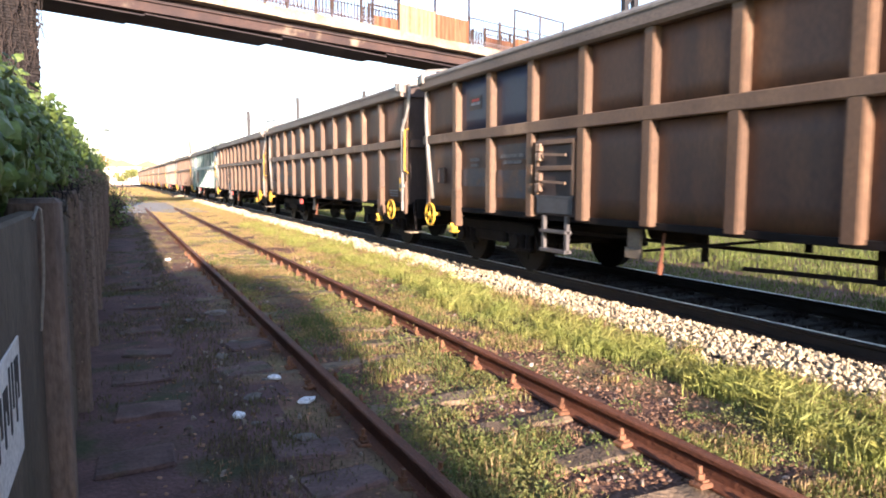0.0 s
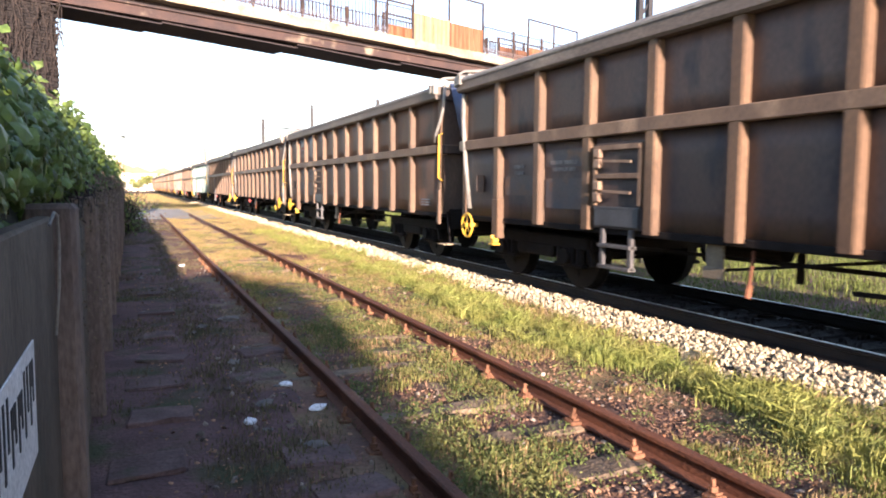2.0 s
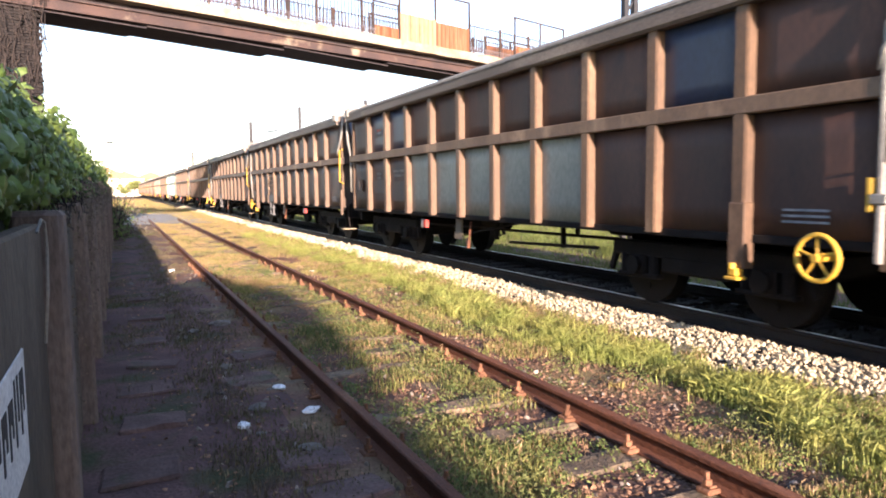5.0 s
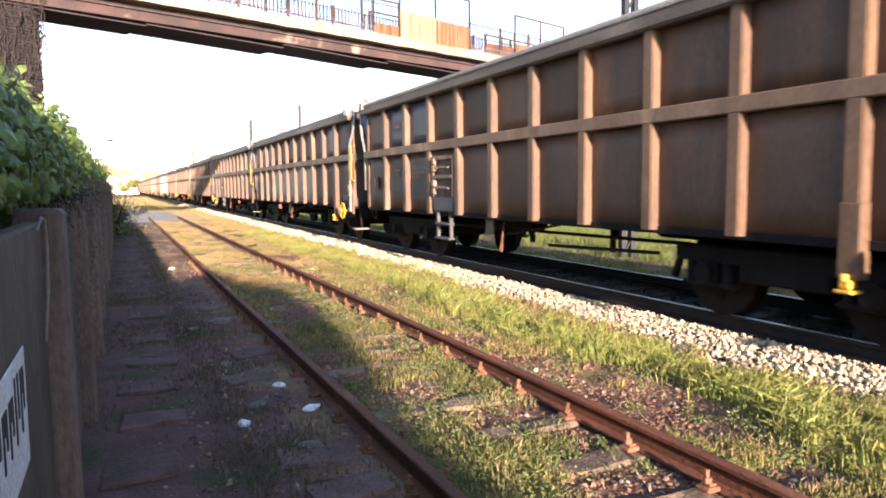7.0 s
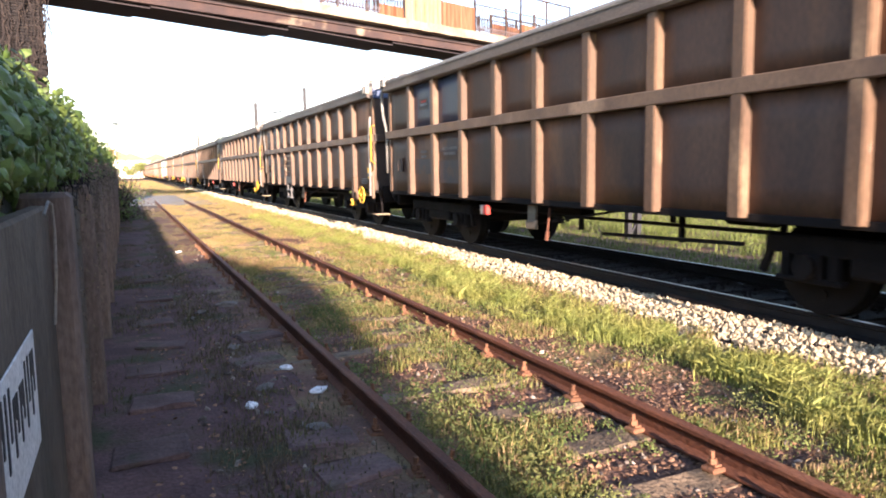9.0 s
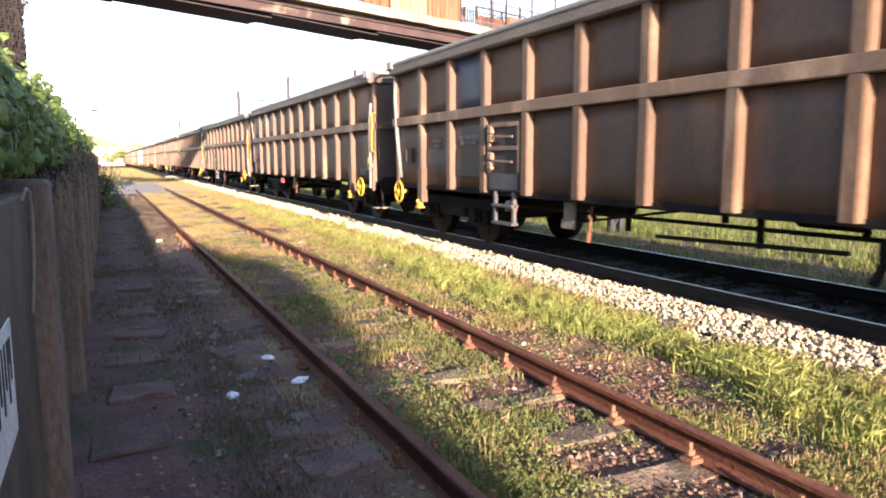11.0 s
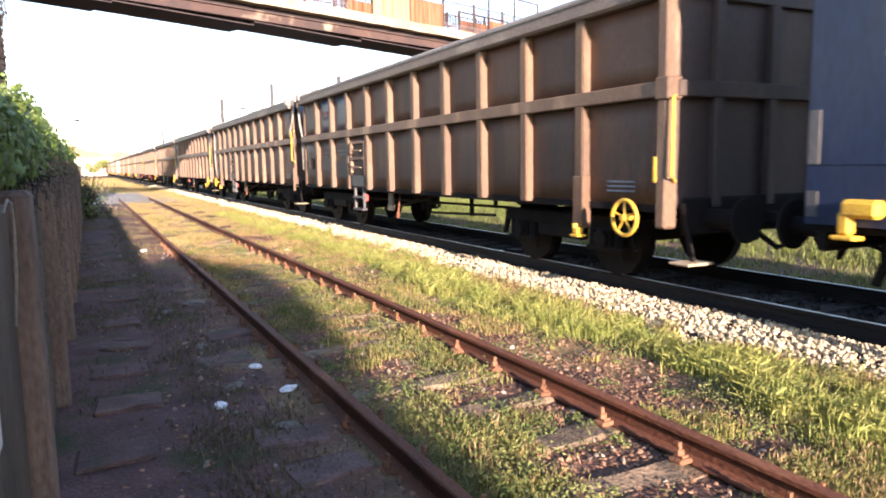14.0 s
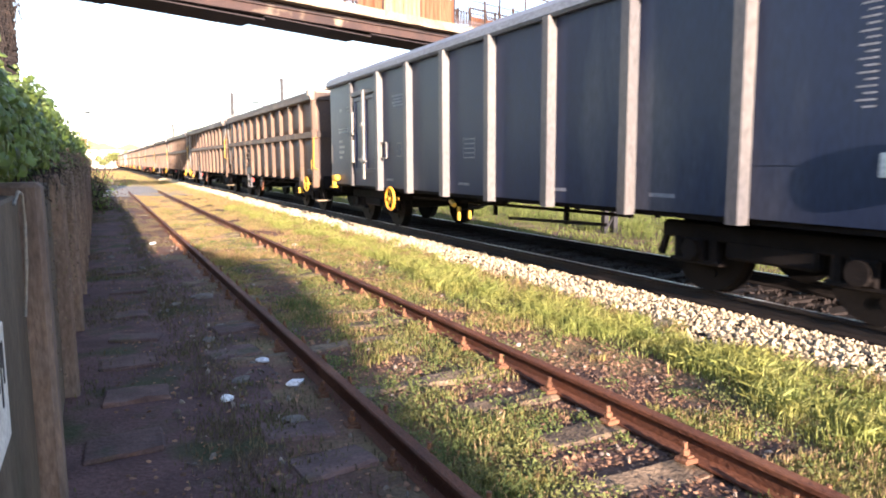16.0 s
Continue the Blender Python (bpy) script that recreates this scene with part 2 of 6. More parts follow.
PATH_SOIL = surface("damp_purple_brown_path", (0.150, 0.084, 0.076), (0.092, 0.053, 0.050), 2.2, 0.95, 0, 1.0, 40,
                    third=(0.06, 0.062, 0.03), third_scale=1.4, third_cut=0.52, object_shift=False)


# ---- building blocks ----
def box(bm, x0, x1, y0, y1, z0, z1, bevel=0.0):
    r = bmesh.ops.create_cube(bm, size=1.0)
    vs = r["verts"]
    for v in vs:
        v.co = Vector(((x0 + x1) / 2 + v.co.x * (x1 - x0), (y0 + y1) / 2 + v.co.y * (y1 - y0), (z0 + z1) / 2 + v.co.z * (z1 - z0)))
    if bevel:
        es = list({e for v in vs for e in v.link_edges})
        bmesh.ops.bevel(bm, geom=es, offset=bevel, segments=1, affect="EDGES")
    return bm


def rod(bm, a, b, r, n=8, r2=None):
    a, b = Vector(a), Vector(b)
    d = b - a
    m = Matrix.Translation((a + b) / 2) @ d.to_track_quat("Z", "Y").to_matrix().to_4x4()
    bmesh.ops.create_cone(bm, cap_ends=True, segments=n, radius1=r, radius2=r if r2 is None else r2, depth=d.length, matrix=m)
    return bm


def bar(bm, a, b, w, h):
    """A rectangular bar from a to b."""
    a, b = Vector(a), Vector(b)
    d = b - a
    m = Matrix.Translation((a + b) / 2) @ d.to_track_quat("Y", "Z").to_matrix().to_4x4() @ Matrix.Diagonal((w, d.length, h, 1))
    bmesh.ops.create_cube(bm, size=1.0, matrix=m)
    return bm


def tube(bm, pts, r, n=8):
    """A pipe through points."""
    pts = [Vector(p) for p in pts]
    rings = []
    for i, p in enumerate(pts):
        d = (pts[min(i + 1, len(pts) - 1)] - pts[max(i - 1, 0)]).normalized()
        side = d.cross(Vector((0.31, 0.27, 0.91))).normalized()
        up = side.cross(d)
        rings.append([bm.verts.new(p + r * (math.cos(2 * math.pi * k / n) * side + math.sin(2 * math.pi * k / n) * up)) for k in range(n)])
    for a, b in zip(rings, rings[1:]):
        for k in range(n):
            bm.faces.new((a[k], a[(k + 1) % n], b[(k + 1) % n], b[k]))
    bm.faces.new(rings[0][::-1])
    bm.faces.new(rings[-1])
    return bm


def ring(bm, centre, radius, r, axis="x", n=28, k=8):
    verts = []
    for i in range(n):
        a = 2 * math.pi * i / n
        row = []
        for j in range(k):
            b = 2 * math.pi * j / k
            q = radius + r * math.cos(b)
            row.append(bm.verts.new(Vector(centre) + Vector((r * math.sin(b), q * math.cos(a), q * math.sin(a)))))
        verts.append(row)
    for i in range(n):
        for j in range(k):
            bm.faces.new((verts[i][j], verts[(i + 1) % n][j], verts[(i + 1) % n][(j + 1) % k], verts[i][(j + 1) % k]))
    return bm


def extrude_profile(bm, profile, y0, y1):
    """A closed outline of (x, z), drawn out along y."""
    a = [bm.verts.new((x, y0, z)) for x, z in profile]
    b = [bm.verts.new((x, y1, z)) for x, z in profile]
    n = len(profile)
    for i in range(n):
        bm.faces.new((a[i], a[(i + 1) % n], b[(i + 1) % n], b[i]))
    bm.faces.new(a[::-1])
    bm.faces.new(b)
    bmesh.ops.recalc_face_normals(bm, faces=bm.faces[:])
    return bm


def mesh_of(name, bm, material, smooth=False):
    me = bpy.data.meshes.new(name)
    bmesh.ops.recalc_face_normals(bm, faces=bm.faces[:])
    bm.to_mesh(me)
    bm.free()
    me.materials.append(material)
    if smooth:
        for p in me.polygons:
            p.use_smooth = True
    return me


def part(name, bm, material, parent, label="", at=None, smooth=False):
    me = mesh_of(name, bm, material, smooth) if isinstance(bm, bmesh.types.BMesh) else bm
    ob = new(name, me)
    ob.parent = parent
    if at is not None:
        ob.matrix_basis = at if isinstance(at, Matrix) else Matrix.Translation(at)
    if label:
        tagged(ob, label)
    return ob


def thing(name, label, category, at=(0, 0, 0), group="", kind=""):
    ob = new(name)
    ob.matrix_basis = at if isinstance(at, Matrix) else Matrix.Translation(at)
    return tagged(ob, label, category, group, kind)


def solid(name, bm, material, label, category, kind="", smooth=False, group="", at=None):
    ob = new(name, mesh_of(name, bm, material, smooth))
    if at is not None:
        ob.matrix_basis = at if isinstance(at, Matrix) else Matrix.Translation(at)
    return tagged(ob, label, category, group, kind)


def raw(name, verts, faces, material, label, category, kind, parent=None):
    me = bpy.data.meshes.new(name)
    me.from_pydata([tuple(v) for v in verts], [], [tuple(f) for f in faces])
    me.materials.append(material)
    ob = new(name, me)
    if parent is not None:
        ob.parent = parent
    return tagged(ob, label, category, "", kind)


def bump_noise(x, y, s=1.0):
    return noise.noise(Vector((x * s, y * s, 3.7)))


# ---- ground ----
def ground_height(x, y):
    z = 0.035 * bump_noise(x, y, 0.9) + 0.018 * bump_noise(x, y, 3.1)
    if abs(x - 2.155) < 1.5:
        z = 0.55 * z + (0.036 if x < 1.36 else 0.012 if x < 2.25 else -0.004)
    if x > 4.3:
        z *= 0.3
    if y > 34:
        z *= 0.3
    return z - 0.015


def build_ground():
    xs = [-3000, -900, -300, -100, -40, -20, -10, -5, -3, -2] + [-1.5 + 0.14 * i for i in range(78)] + [9.6, 10, 11, 12, 14, 17, 22, 30, 45, 80, 160, 400, 1200, 3000]
    ys = [-3000, -900, -300, -100, -40, -15, -6, -2, 0] + [1 + 0.14 * i for i in range(108)] + [16.3 + 0.4 * i for i in range(60)] + [41, 43, 46, 50, 55, 62, 70, 80, 95, 120, 160, 240, 400, 900, 3000]
    verts = [(x, y, ground_height(x, y) if (abs(x) < 30 and -6 < y < 100) else -0.02) for y in ys for x in xs]
    n = len(xs)
    faces = [(j * n + i, j * n + i + 1, (j + 1) * n + i + 1, (j + 1) * n + i) for j in range(len(ys) - 1) for i in range(n - 1)]
    ob = raw("ground", verts, faces, SOIL, "weedy brown soil beside the railway tracks", "ground", "structure")
    ob.data.materials.append(PATH_SOIL)
    for p in ob.data.polygons:
        c = p.center
        edge = 1.0 + 0.22 * bump_noise(c.x, c.y, 1.3) + 0.12 * bump_noise(c.x, c.y, 4.0)
        p.material_index = 1 if (-1.6 < c.x < edge and -6 < c.y < 33) else 0
        p.use_smooth = True


build_ground()

SIDING_X, MAIN_X, GAUGE = 2.155, 6.54, 1.5
RAIL_PROFILE = [(-0.07, 0.0), (0.07, 0.0), (0.07, 0.012), (0.012, 0.03), (0.009, 0.105), (0.036, 0.118), (0.036, 0.142), (0.028, 0.15),
                (-0.028, 0.15), (-0.036, 0.142), (-0.036, 0.118), (-0.009, 0.105), (-0.012, 0.03), (-0.07, 0.012)]


def build_siding():
    track = thing("siding_track", "disused siding with rusty rails on half-buried sleepers", "railway track", (SIDING_X, 0, 0), kind="structure")
    for sx in (-1, 1):
        bm = bmesh.new()
        extrude_profile(bm, RAIL_PROFILE, -12, 41)
        rail = part("rail", bm, RAIL_RUST, track, "rust-brown flat-bottom rail", (sx * GAUGE / 2 + (0.03 if sx < 0 else 0), 0, 0.002))
    rnd = random.Random(4)
    meshes = []
    for k in range(5):
        bm = bmesh.new()
        box(bm, -1.25, 0.98, -0.115, 0.115, -0.10, 0.035, 0.02)
        bmesh.ops.subdivide_edges(bm, edges=[e for e in bm.edges if e.calc_length() > 1], cuts=9)
        for v in bm.verts:
            v.co += Vector((0, 0.06 * noise.noise(v.co * 3.3 + Vector((k * 9, 0, 0))), 0.04 * noise.noise(v.co * 2.6 + Vector((0, k * 7, 0)))))
        meshes.append(mesh_of("sleeper", bm, SLEEPER))
    cm = bmesh.new()
    box(cm, -0.045, 0.045, -0.05, 0.05, 0.0, 0.03, 0.008)
    box(cm, -0.02, 0.03, -0.035, 0.035, 0.03, 0.045, 0.004)
    rod(cm, (-0.005, 0, 0.03), (-0.005, 0, 0.115), 0.014, 6)
    rod(cm, (-0.005, 0, 0.045), (-0.005, 0, 0.075), 0.026, 6)
    clip = mesh_of("rail_clip", cm, surface("rusty_clip", (0.22, 0.105, 0.058), (0.15, 0.072, 0.042), 12, 0.8, 0.1, 0.4, 90, vary=0.2))
    y = -1.25
    k = 0
    while y < 36:
        sl = part("sleeper", meshes[k % 5], None, track, at=pose(rnd.uniform(-0.03, 0.03), y, rnd.uniform(-0.064, -0.016), rnd.uniform(-1.5, 1.5), rnd.uniform(-0.6, 0.7), rnd.uniform(-3.5, 3.5)))
        if y < 16:
            for sx in (-1, 1):
                for side in (-1, 1):
                    part("rail_clip", clip, None, track, at=pose(sx * GAUGE / 2 + (0.03 if sx < 0 else 0) + side * 0.105, y + rnd.uniform(-0.01, 0.01), 0.008, rnd.uniform(-6, 6), rnd.uniform(-5, 5), 180 if side > 0 else 0))
        y += 0.66
        k += 1


build_siding()


def bed_profile():
    return [(4.86, -0.06), (4.97, 0.035), (5.15, 0.075), (5.55, 0.10), (5.85, 0.085), (6.5, 0.10), (7.2, 0.085), (7.7, 0.09), (8.2, 0.03), (8.7, -0.03)]


def build_main_track():
    ys = [-120 + 4 * i for i in range(30)] + [0] + [2 + 0.35 * i for i in range(60)] + [24, 28, 34, 40, 50, 70, 100, 150, 250, 400, 700]
    prof = bed_profile()
    verts, faces = [], []
    for y in ys:
        for x, z in prof:
            verts.append((x + 0.05 * bump_noise(x, y, 1.1), y, z + 0.012 * bump_noise(x, y, 2.0)))
    n = len(prof)
    for j in range(len(ys) - 1):
        for i in range(n - 1):
            faces.append((j * n + i, j * n + i + 1, (j + 1) * n + i + 1, (j + 1) * n + i))
    bed = raw("track_bed", verts, faces, BALLAST_DARK, "old oily ballast bed with the train's shade in its colour", "track bed", "structure")
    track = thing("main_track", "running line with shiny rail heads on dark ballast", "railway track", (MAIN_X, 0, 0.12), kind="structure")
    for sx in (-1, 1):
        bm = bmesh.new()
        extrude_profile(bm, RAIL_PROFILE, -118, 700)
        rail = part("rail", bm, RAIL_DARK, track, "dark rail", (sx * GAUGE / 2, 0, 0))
        bm = bmesh.new()
        box(bm, -0.014, 0.014, -118, 700, 0.1502, 0.155)
        part("running_surface", bm, RAIL_HEAD, rail, "polished steel running surface")
    bm = bmesh.new()
    box(bm, -1.3, 1.3, -0.13, 0.13, -0.14, 0.0, 0.02)
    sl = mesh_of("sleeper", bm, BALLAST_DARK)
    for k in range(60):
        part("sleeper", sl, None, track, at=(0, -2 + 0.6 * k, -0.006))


build_main_track()


def rocks(name, places, material, label):
    """Many small broken stones joined in one mesh."""
    t = (1 + 5 ** 0.5) / 2
    base = np.array([(-1, t, 0), (1, t, 0), (-1, -t, 0), (1, -t, 0), (0, -1, t), (0, 1, t), (0, -1, -t), (0, 1, -t), (t, 0, -1), (t, 0, 1), (-t, 0, -1), (-t, 0, 1)]) / 1.9
    tri = np.array([(0, 11, 5), (0, 5, 1), (0, 1, 7), (0, 7, 10), (0, 10, 11), (1, 5, 9), (5, 11, 4), (11, 10, 2), (10, 7, 6), (7, 1, 8),
                    (3, 9, 4), (3, 4, 2), (3, 2, 6), (3, 6, 8), (3, 8, 9), (4, 9, 5), (2, 4, 11), (6, 2, 10), (8, 6, 7), (9, 8, 1)])
    rg = np.random.default_rng(11)
    vs, fs = [], []
    for i, (x, y, z, s) in enumerate(places):
        q = rg.normal(size=4)
        q /= np.linalg.norm(q)
        a = np.array(Matrix(Euler(rg.uniform(0, 6.28, 3)).to_matrix()))
        b = base * rg.uniform(0.55, 1.25, (12, 1)) * np.array([1.35, 0.9, 0.65]) * s
        vs.append(b @ a.T + np.array([x, y, z]))
        fs.append(tri + 12 * i)
    return raw(name, np.concatenate(vs), np.concatenate(fs).tolist(), material, label, "gravel", "stuff")


def bed_z(x):
    p = bed_profile()
    return float(np.interp(x, [a for a, b in p], [b for a, b in p]))


def build_ballast():
    rg = np.random.default_rng(5)
    places = []
    for y0, y1, dens, size in ((2.0, 8, 1050, 0.0195), (8, 16, 520, 0.025), (16, 34, 130, 0.045), (34, 70, 40, 0.07)):
        n = int((y1 - y0) * 1.1 * dens)
        for _ in range(n):
            y = rg.uniform(y0, y1)
            inner = 4.72 + 0.16 * bump_noise(0, y, 0.8) + 0.05 * bump_noise(3, y, 3.1) + (0.35 if y > 9 else 0) * min(1, (y - 9) / 8 if y > 9 else 0)
            x = inner + (5.62 - inner) * rg.uniform(0, 1) ** 0.85 + rg.normal(0, 0.03)
            places.append((x, y, max(bed_z(x), ground_height(x, y)) + rg.uniform(0.0, 0.035), size * rg.uniform(0.6, 1.5)))
    rocks("ballast_stones", places, STONE, "pale limestone ballast heaped along the running rail")
    places = []
    for _ in range(2600):
        y = 2 + 22 * rg.uniform() ** 1.5
        x = rg.uniform(5.62, 7.9)
        places.append((x, y, bed_z(x) + rg.uniform(0, 0.02), 0.028 * rg.uniform(0.6, 1.3)))
    rocks("dark_ballast", places, BALLAST_DARK, "old oily ballast between the running rails, train shade in its colour")
    places = []
    for _ in range(900):
        y = 2.2 + 14 * rg.uniform() ** 1.4
        x = rg.uniform(0.3, 4.6)
        places.append((x, y, ground_height(x, y) + 0.003, 0.014 * rg.uniform(0.5, 2.0)))
    rocks("scattered_stones", places, surface("dusty_pebble", (0.25, 0.21, 0.17), (0.16, 0.13, 0.11), 9, 0.9, 0, 0.3, 60, island=0.5, object_shift=False), "scattered pebbles and broken stones on soil")


build_ballast()


def blades(name, tufts, material, label, per=(7, 14), width=0.006, category="grass"):
    """Grass: tufts are (x, y, z, height, spread)."""
    rg = np.random.default_rng(len(tufts))
    vs, fs = [], []
    k = 0
    for x, y, z, h, spread in tufts:
        for _ in range(rg.integers(*per)):
            a, lean = rg.uniform(0, 6.283), rg.uniform(0.1, 0.85)
            hh = h * rg.uniform(0.45, 1.1)
            bx, by = x + rg.normal(0, spread), y + rg.normal(0, spread)
            w = width * rg.uniform(0.6, 1.4)
            dx, dy = math.cos(a), math.sin(a)
            px, py = -dy * w, dx * w
            m = hh * lean
            vs += [(bx - px, by - py, z - 0.02), (bx + px, by + py, z - 0.02),
                   (bx + dx * m * 0.35 - px * 0.8, by + dy * m * 0.35 - py * 0.8, z + hh * 0.55), (bx + dx * m * 0.35 + px * 0.8, by + dy * m * 0.35 + py * 0.8, z + hh * 0.6),
                   (bx + dx * m, by + dy * m, z + hh * (1.0 - 0.35 * lean))]
            fs += [(k, k + 1, k + 3, k + 2), (k + 2, k + 3, k + 4)]
            k += 5
    return raw(name, vs, fs, material, label, category, "stuff")


def leaves(name, places, material, label, category, size=(0.03, 0.06), parent=None, slim=1.0):
    """Broad leaves, each a bent rhomb with a midrib fold. places: (x, y, z, nx, ny, nz)."""
    rg = np.random.default_rng(len(places) + 3)
    vs, fs = [], []
    k = 0
    for x, y, z, nx, ny, nz in places:
        n = Vector((nx, ny, nz)) + Vector(rg.normal(0, 0.45, 3))
        n.normalize()
        t = n.cross(Vector(rg.normal(0, 1, 3))).normalized()
        b = n.cross(t) * slim
        s = rg.uniform(*size)
        p = Vector((x, y, z))
        vs += [p - t * s * 0.6, p - b * s * 0.75 - t * s * 0.15 - n * s * 0.12, p + t * s * 1.0 - n * s * 0.25, p + b * s * 0.75 - t * s * 0.15 - n * s * 0.12,
               p + n * s * 0.1 + t * s * 0.1, p - b * s * 0.45 + t * s * 0.5 - n * s * 0.1, p + b * s * 0.45 + t * s * 0.5 - n * s * 0.1]
        fs += [(k, k + 1, k + 4), (k + 1, k + 5, k + 4), (k + 5, k + 2, k + 4), (k + 2, k + 6, k + 4), (k + 6, k + 3, k + 4), (k + 3, k, k + 4)]
        k += 7
    ob = raw(name, vs, fs, material, label, category, "stuff", parent)
    return ob


def build_grass():
    rg = np.random.default_rng(8)
    green, dry, dark, low = [], [], [], []

    def z_at(x, y):
        return ground_height(x, y) if x < 4.5 else max(ground_height(x, y), bed_z(x))

    # the strip between the siding and the stones
    for _ in range(15000):
        y = 1.8 + 62 * rg.uniform() ** 2.1
        x = rg.uniform(3.12, 4.95)
        patch = 0.8 * bump_noise(x, y, 0.9) + 0.9 * bump_noise(x + 9, y, 2.6) + 0.35 * bump_noise(x, y + 7, 6.0)
        near_stone = max(0, (x - 4.1) / 0.8)
        if y > 2.5 and patch + 0.75 * near_stone - (0.17 if x < 3.7 and y < 6.5 else 0.16) + (0.16 if y > 7 else 0) < (rg.uniform(-0.02, 0.16) if y < 12 else rg.uniform(-0.3, 0.3)):
            continue
        far = 1 + min(y, 50) / 22
        h = (0.085 + 0.12 * near_stone * (0.6 + 0.6 * max(0, patch))) * rg.uniform(0.5, 1.1) * (0.75 + 0.25 * far)
        (green if rg.uniform() < (0.68 if y < 14 else 0.45) else dry).append((x, y, z_at(x, y), h, 0.035 * far))
    # between the siding's rails
    for _ in range(13000):
        y = 2.0 + 38 * rg.uniform() ** 1.9
        x = rg.uniform(1.5, 2.84)
        patch = 0.7 * bump_noise(x + 4, y, 1.0) + 0.9 * bump_noise(x, y + 5, 2.8) + 0.35 * bump_noise(x, y + 3, 6.5)
        if patch + (0.0 if y > 5.5 else -0.2) < (rg.uniform(-0.14, 0.1) if y < 10 else rg.uniform(-0.28, 0.2)):
            continue
        if y < 9 and rg.uniform() < 0.35:
            continue
        far = 1 + min(y, 40) / 22
        h = (0.045 + 0.075 * max(0, patch)) * rg.uniform(0.5, 1.4)
        ((low if y < 8 and rg.uniform() < 0.75 else green) if rg.uniform() < (0.85 if y < 6 else 0.7 if y < 12 else 0.4) else dry).append((x, y, z_at(x, y), h, 0.04 * far))
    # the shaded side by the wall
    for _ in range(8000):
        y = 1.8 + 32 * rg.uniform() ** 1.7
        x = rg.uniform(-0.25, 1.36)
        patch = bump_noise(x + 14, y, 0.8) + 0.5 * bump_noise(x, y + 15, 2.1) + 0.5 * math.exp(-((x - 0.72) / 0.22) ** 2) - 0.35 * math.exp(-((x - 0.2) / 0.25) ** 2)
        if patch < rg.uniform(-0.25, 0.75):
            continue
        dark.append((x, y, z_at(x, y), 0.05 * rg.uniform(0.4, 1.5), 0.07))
    # beyond the main track and past the crossing
    verge = []
    for _ in range(9500):
        y = 3 + 60 * rg.uniform() ** 1.3
        x = 8.5 + 14 * rg.uniform() ** 1.6
        verge.append((x, y, z_at(x, y), (0.10 if x < 10.3 else 0.26) * rg.uniform(0.5, 1.3), 0.12))
    for _ in range(3500):
        y = rg.uniform(52, 150)
        x = rg.uniform(-3, 4.6)
        (green if rg.uniform() < 0.5 else dry).append((x, y, -0.02, 0.28 * rg.uniform(0.5, 1.2), 0.35))
    # tall lush clumps against the stones
    tall = []
    for _ in range(480):
        cy = 2.2 + 24 * rg.uniform() ** 1.7
        cx = rg.uniform(3.85, 4.72) + (0.25 if cy > 9 else 0)
        if bump_noise(cx + 2, cy, 0.8) < -0.3:
            continue
        reach, ch = rg.uniform(0.05, 0.18), rg.uniform(0.09, 0.22)
        for _k in range(int(20 * reach / 0.13)):
            x, y = cx + rg.normal(0, reach * 0.6), cy + rg.normal(0, reach)
            tall.append((x, y, z_at(x, y), ch * rg.uniform(0.6, 1.15), 0.03))
    blades("tall_grass", tall, GRASS_TALL, "lush tall grass clumps growing against the ballast", per=(8, 14), width=0.003)
    weeds = []
    for _ in range(95000):
        y = 1.8 + 24 * rg.uniform() ** 1.8
        x = rg.uniform(1.5, 4.8)
        if 2.8 < x < 3.02:
            continue
        patch = bump_noise(x + 24, y, 1.1) + 0.5 * bump_noise(x, y + 25, 3.0)
        if patch < (rg.uniform(-0.12, 0.3) if x < 2.8 else rg.uniform(0.05, 0.4)) or 3.02 < x < 3.75 and y < 6.5 and rg.uniform() < 0.6:
            continue
        weeds.append((x, y, z_at(x, y) + abs(rg.normal(0.02, 0.05)), 0, -0.6, 0.8))
    leaves("broad_weeds", weeds, GRASS_WEED, "low broad-leaved weeds between the rails", "weeds", (0.008, 0.022), slim=0.5)
    bushes = []
    for _ in range(330):
        cy = 2.0 + 14 * rg.uniform() ** 1.4
        cx = rg.uniform(1.55, 2.75) if rg.uniform() < 0.7 else rg.uniform(3.05, 4.3)
        if bump_noise(cx + 31, cy, 1.5) < -0.12:
            continue
        r, hh = rg.uniform(0.05, 0.17), rg.uniform(0.03, 0.11)
        for _k in range(int(2600 * r * r + 30)):
            dx, dy = rg.normal(0, 0.5, 2)
            q = max(0.0, 1 - dx * dx - dy * dy)
            bushes.append((cx + dx * r, cy + dy * r, z_at(cx, cy) + hh * q * rg.uniform(0.2, 1.1), dx * 0.6, dy * 0.6 - 0.3, 0.7))
    leaves("weed_clumps", bushes, GRASS_BUSH, "bushy green weed clumps between and beside the siding rails", "weeds", (0.007, 0.019), slim=0.55)
    litter = []
    for _ in range(34000):
        y = 1.8 + 16 * rg.uniform() ** 1.6
        x = rg.uniform(0.0, 4.7)
        if x < 1.35 and rg.uniform() < 0.8:
            continue
        litter.append((x, y, z_at(x, y) + 0.006, 0, 0, 1.6))
    leaves("leaf_litter", litter, surface("dead_leaf_litter", (0.30, 0.165, 0.095), (0.17, 0.095, 0.06), 4, 0.9, 0, 0, 30, island=0.6, object_shift=False), "dead brown leaves and stalks on soil", "leaf litter", (0.007, 0.028))
    coarse = []
    for _ in range(5200):
        y = 1.9 + 9 * rg.uniform() ** 1.4
        x = rg.uniform(3.0, 4.2) if rg.uniform() < 0.6 else rg.uniform(1.5, 2.8)
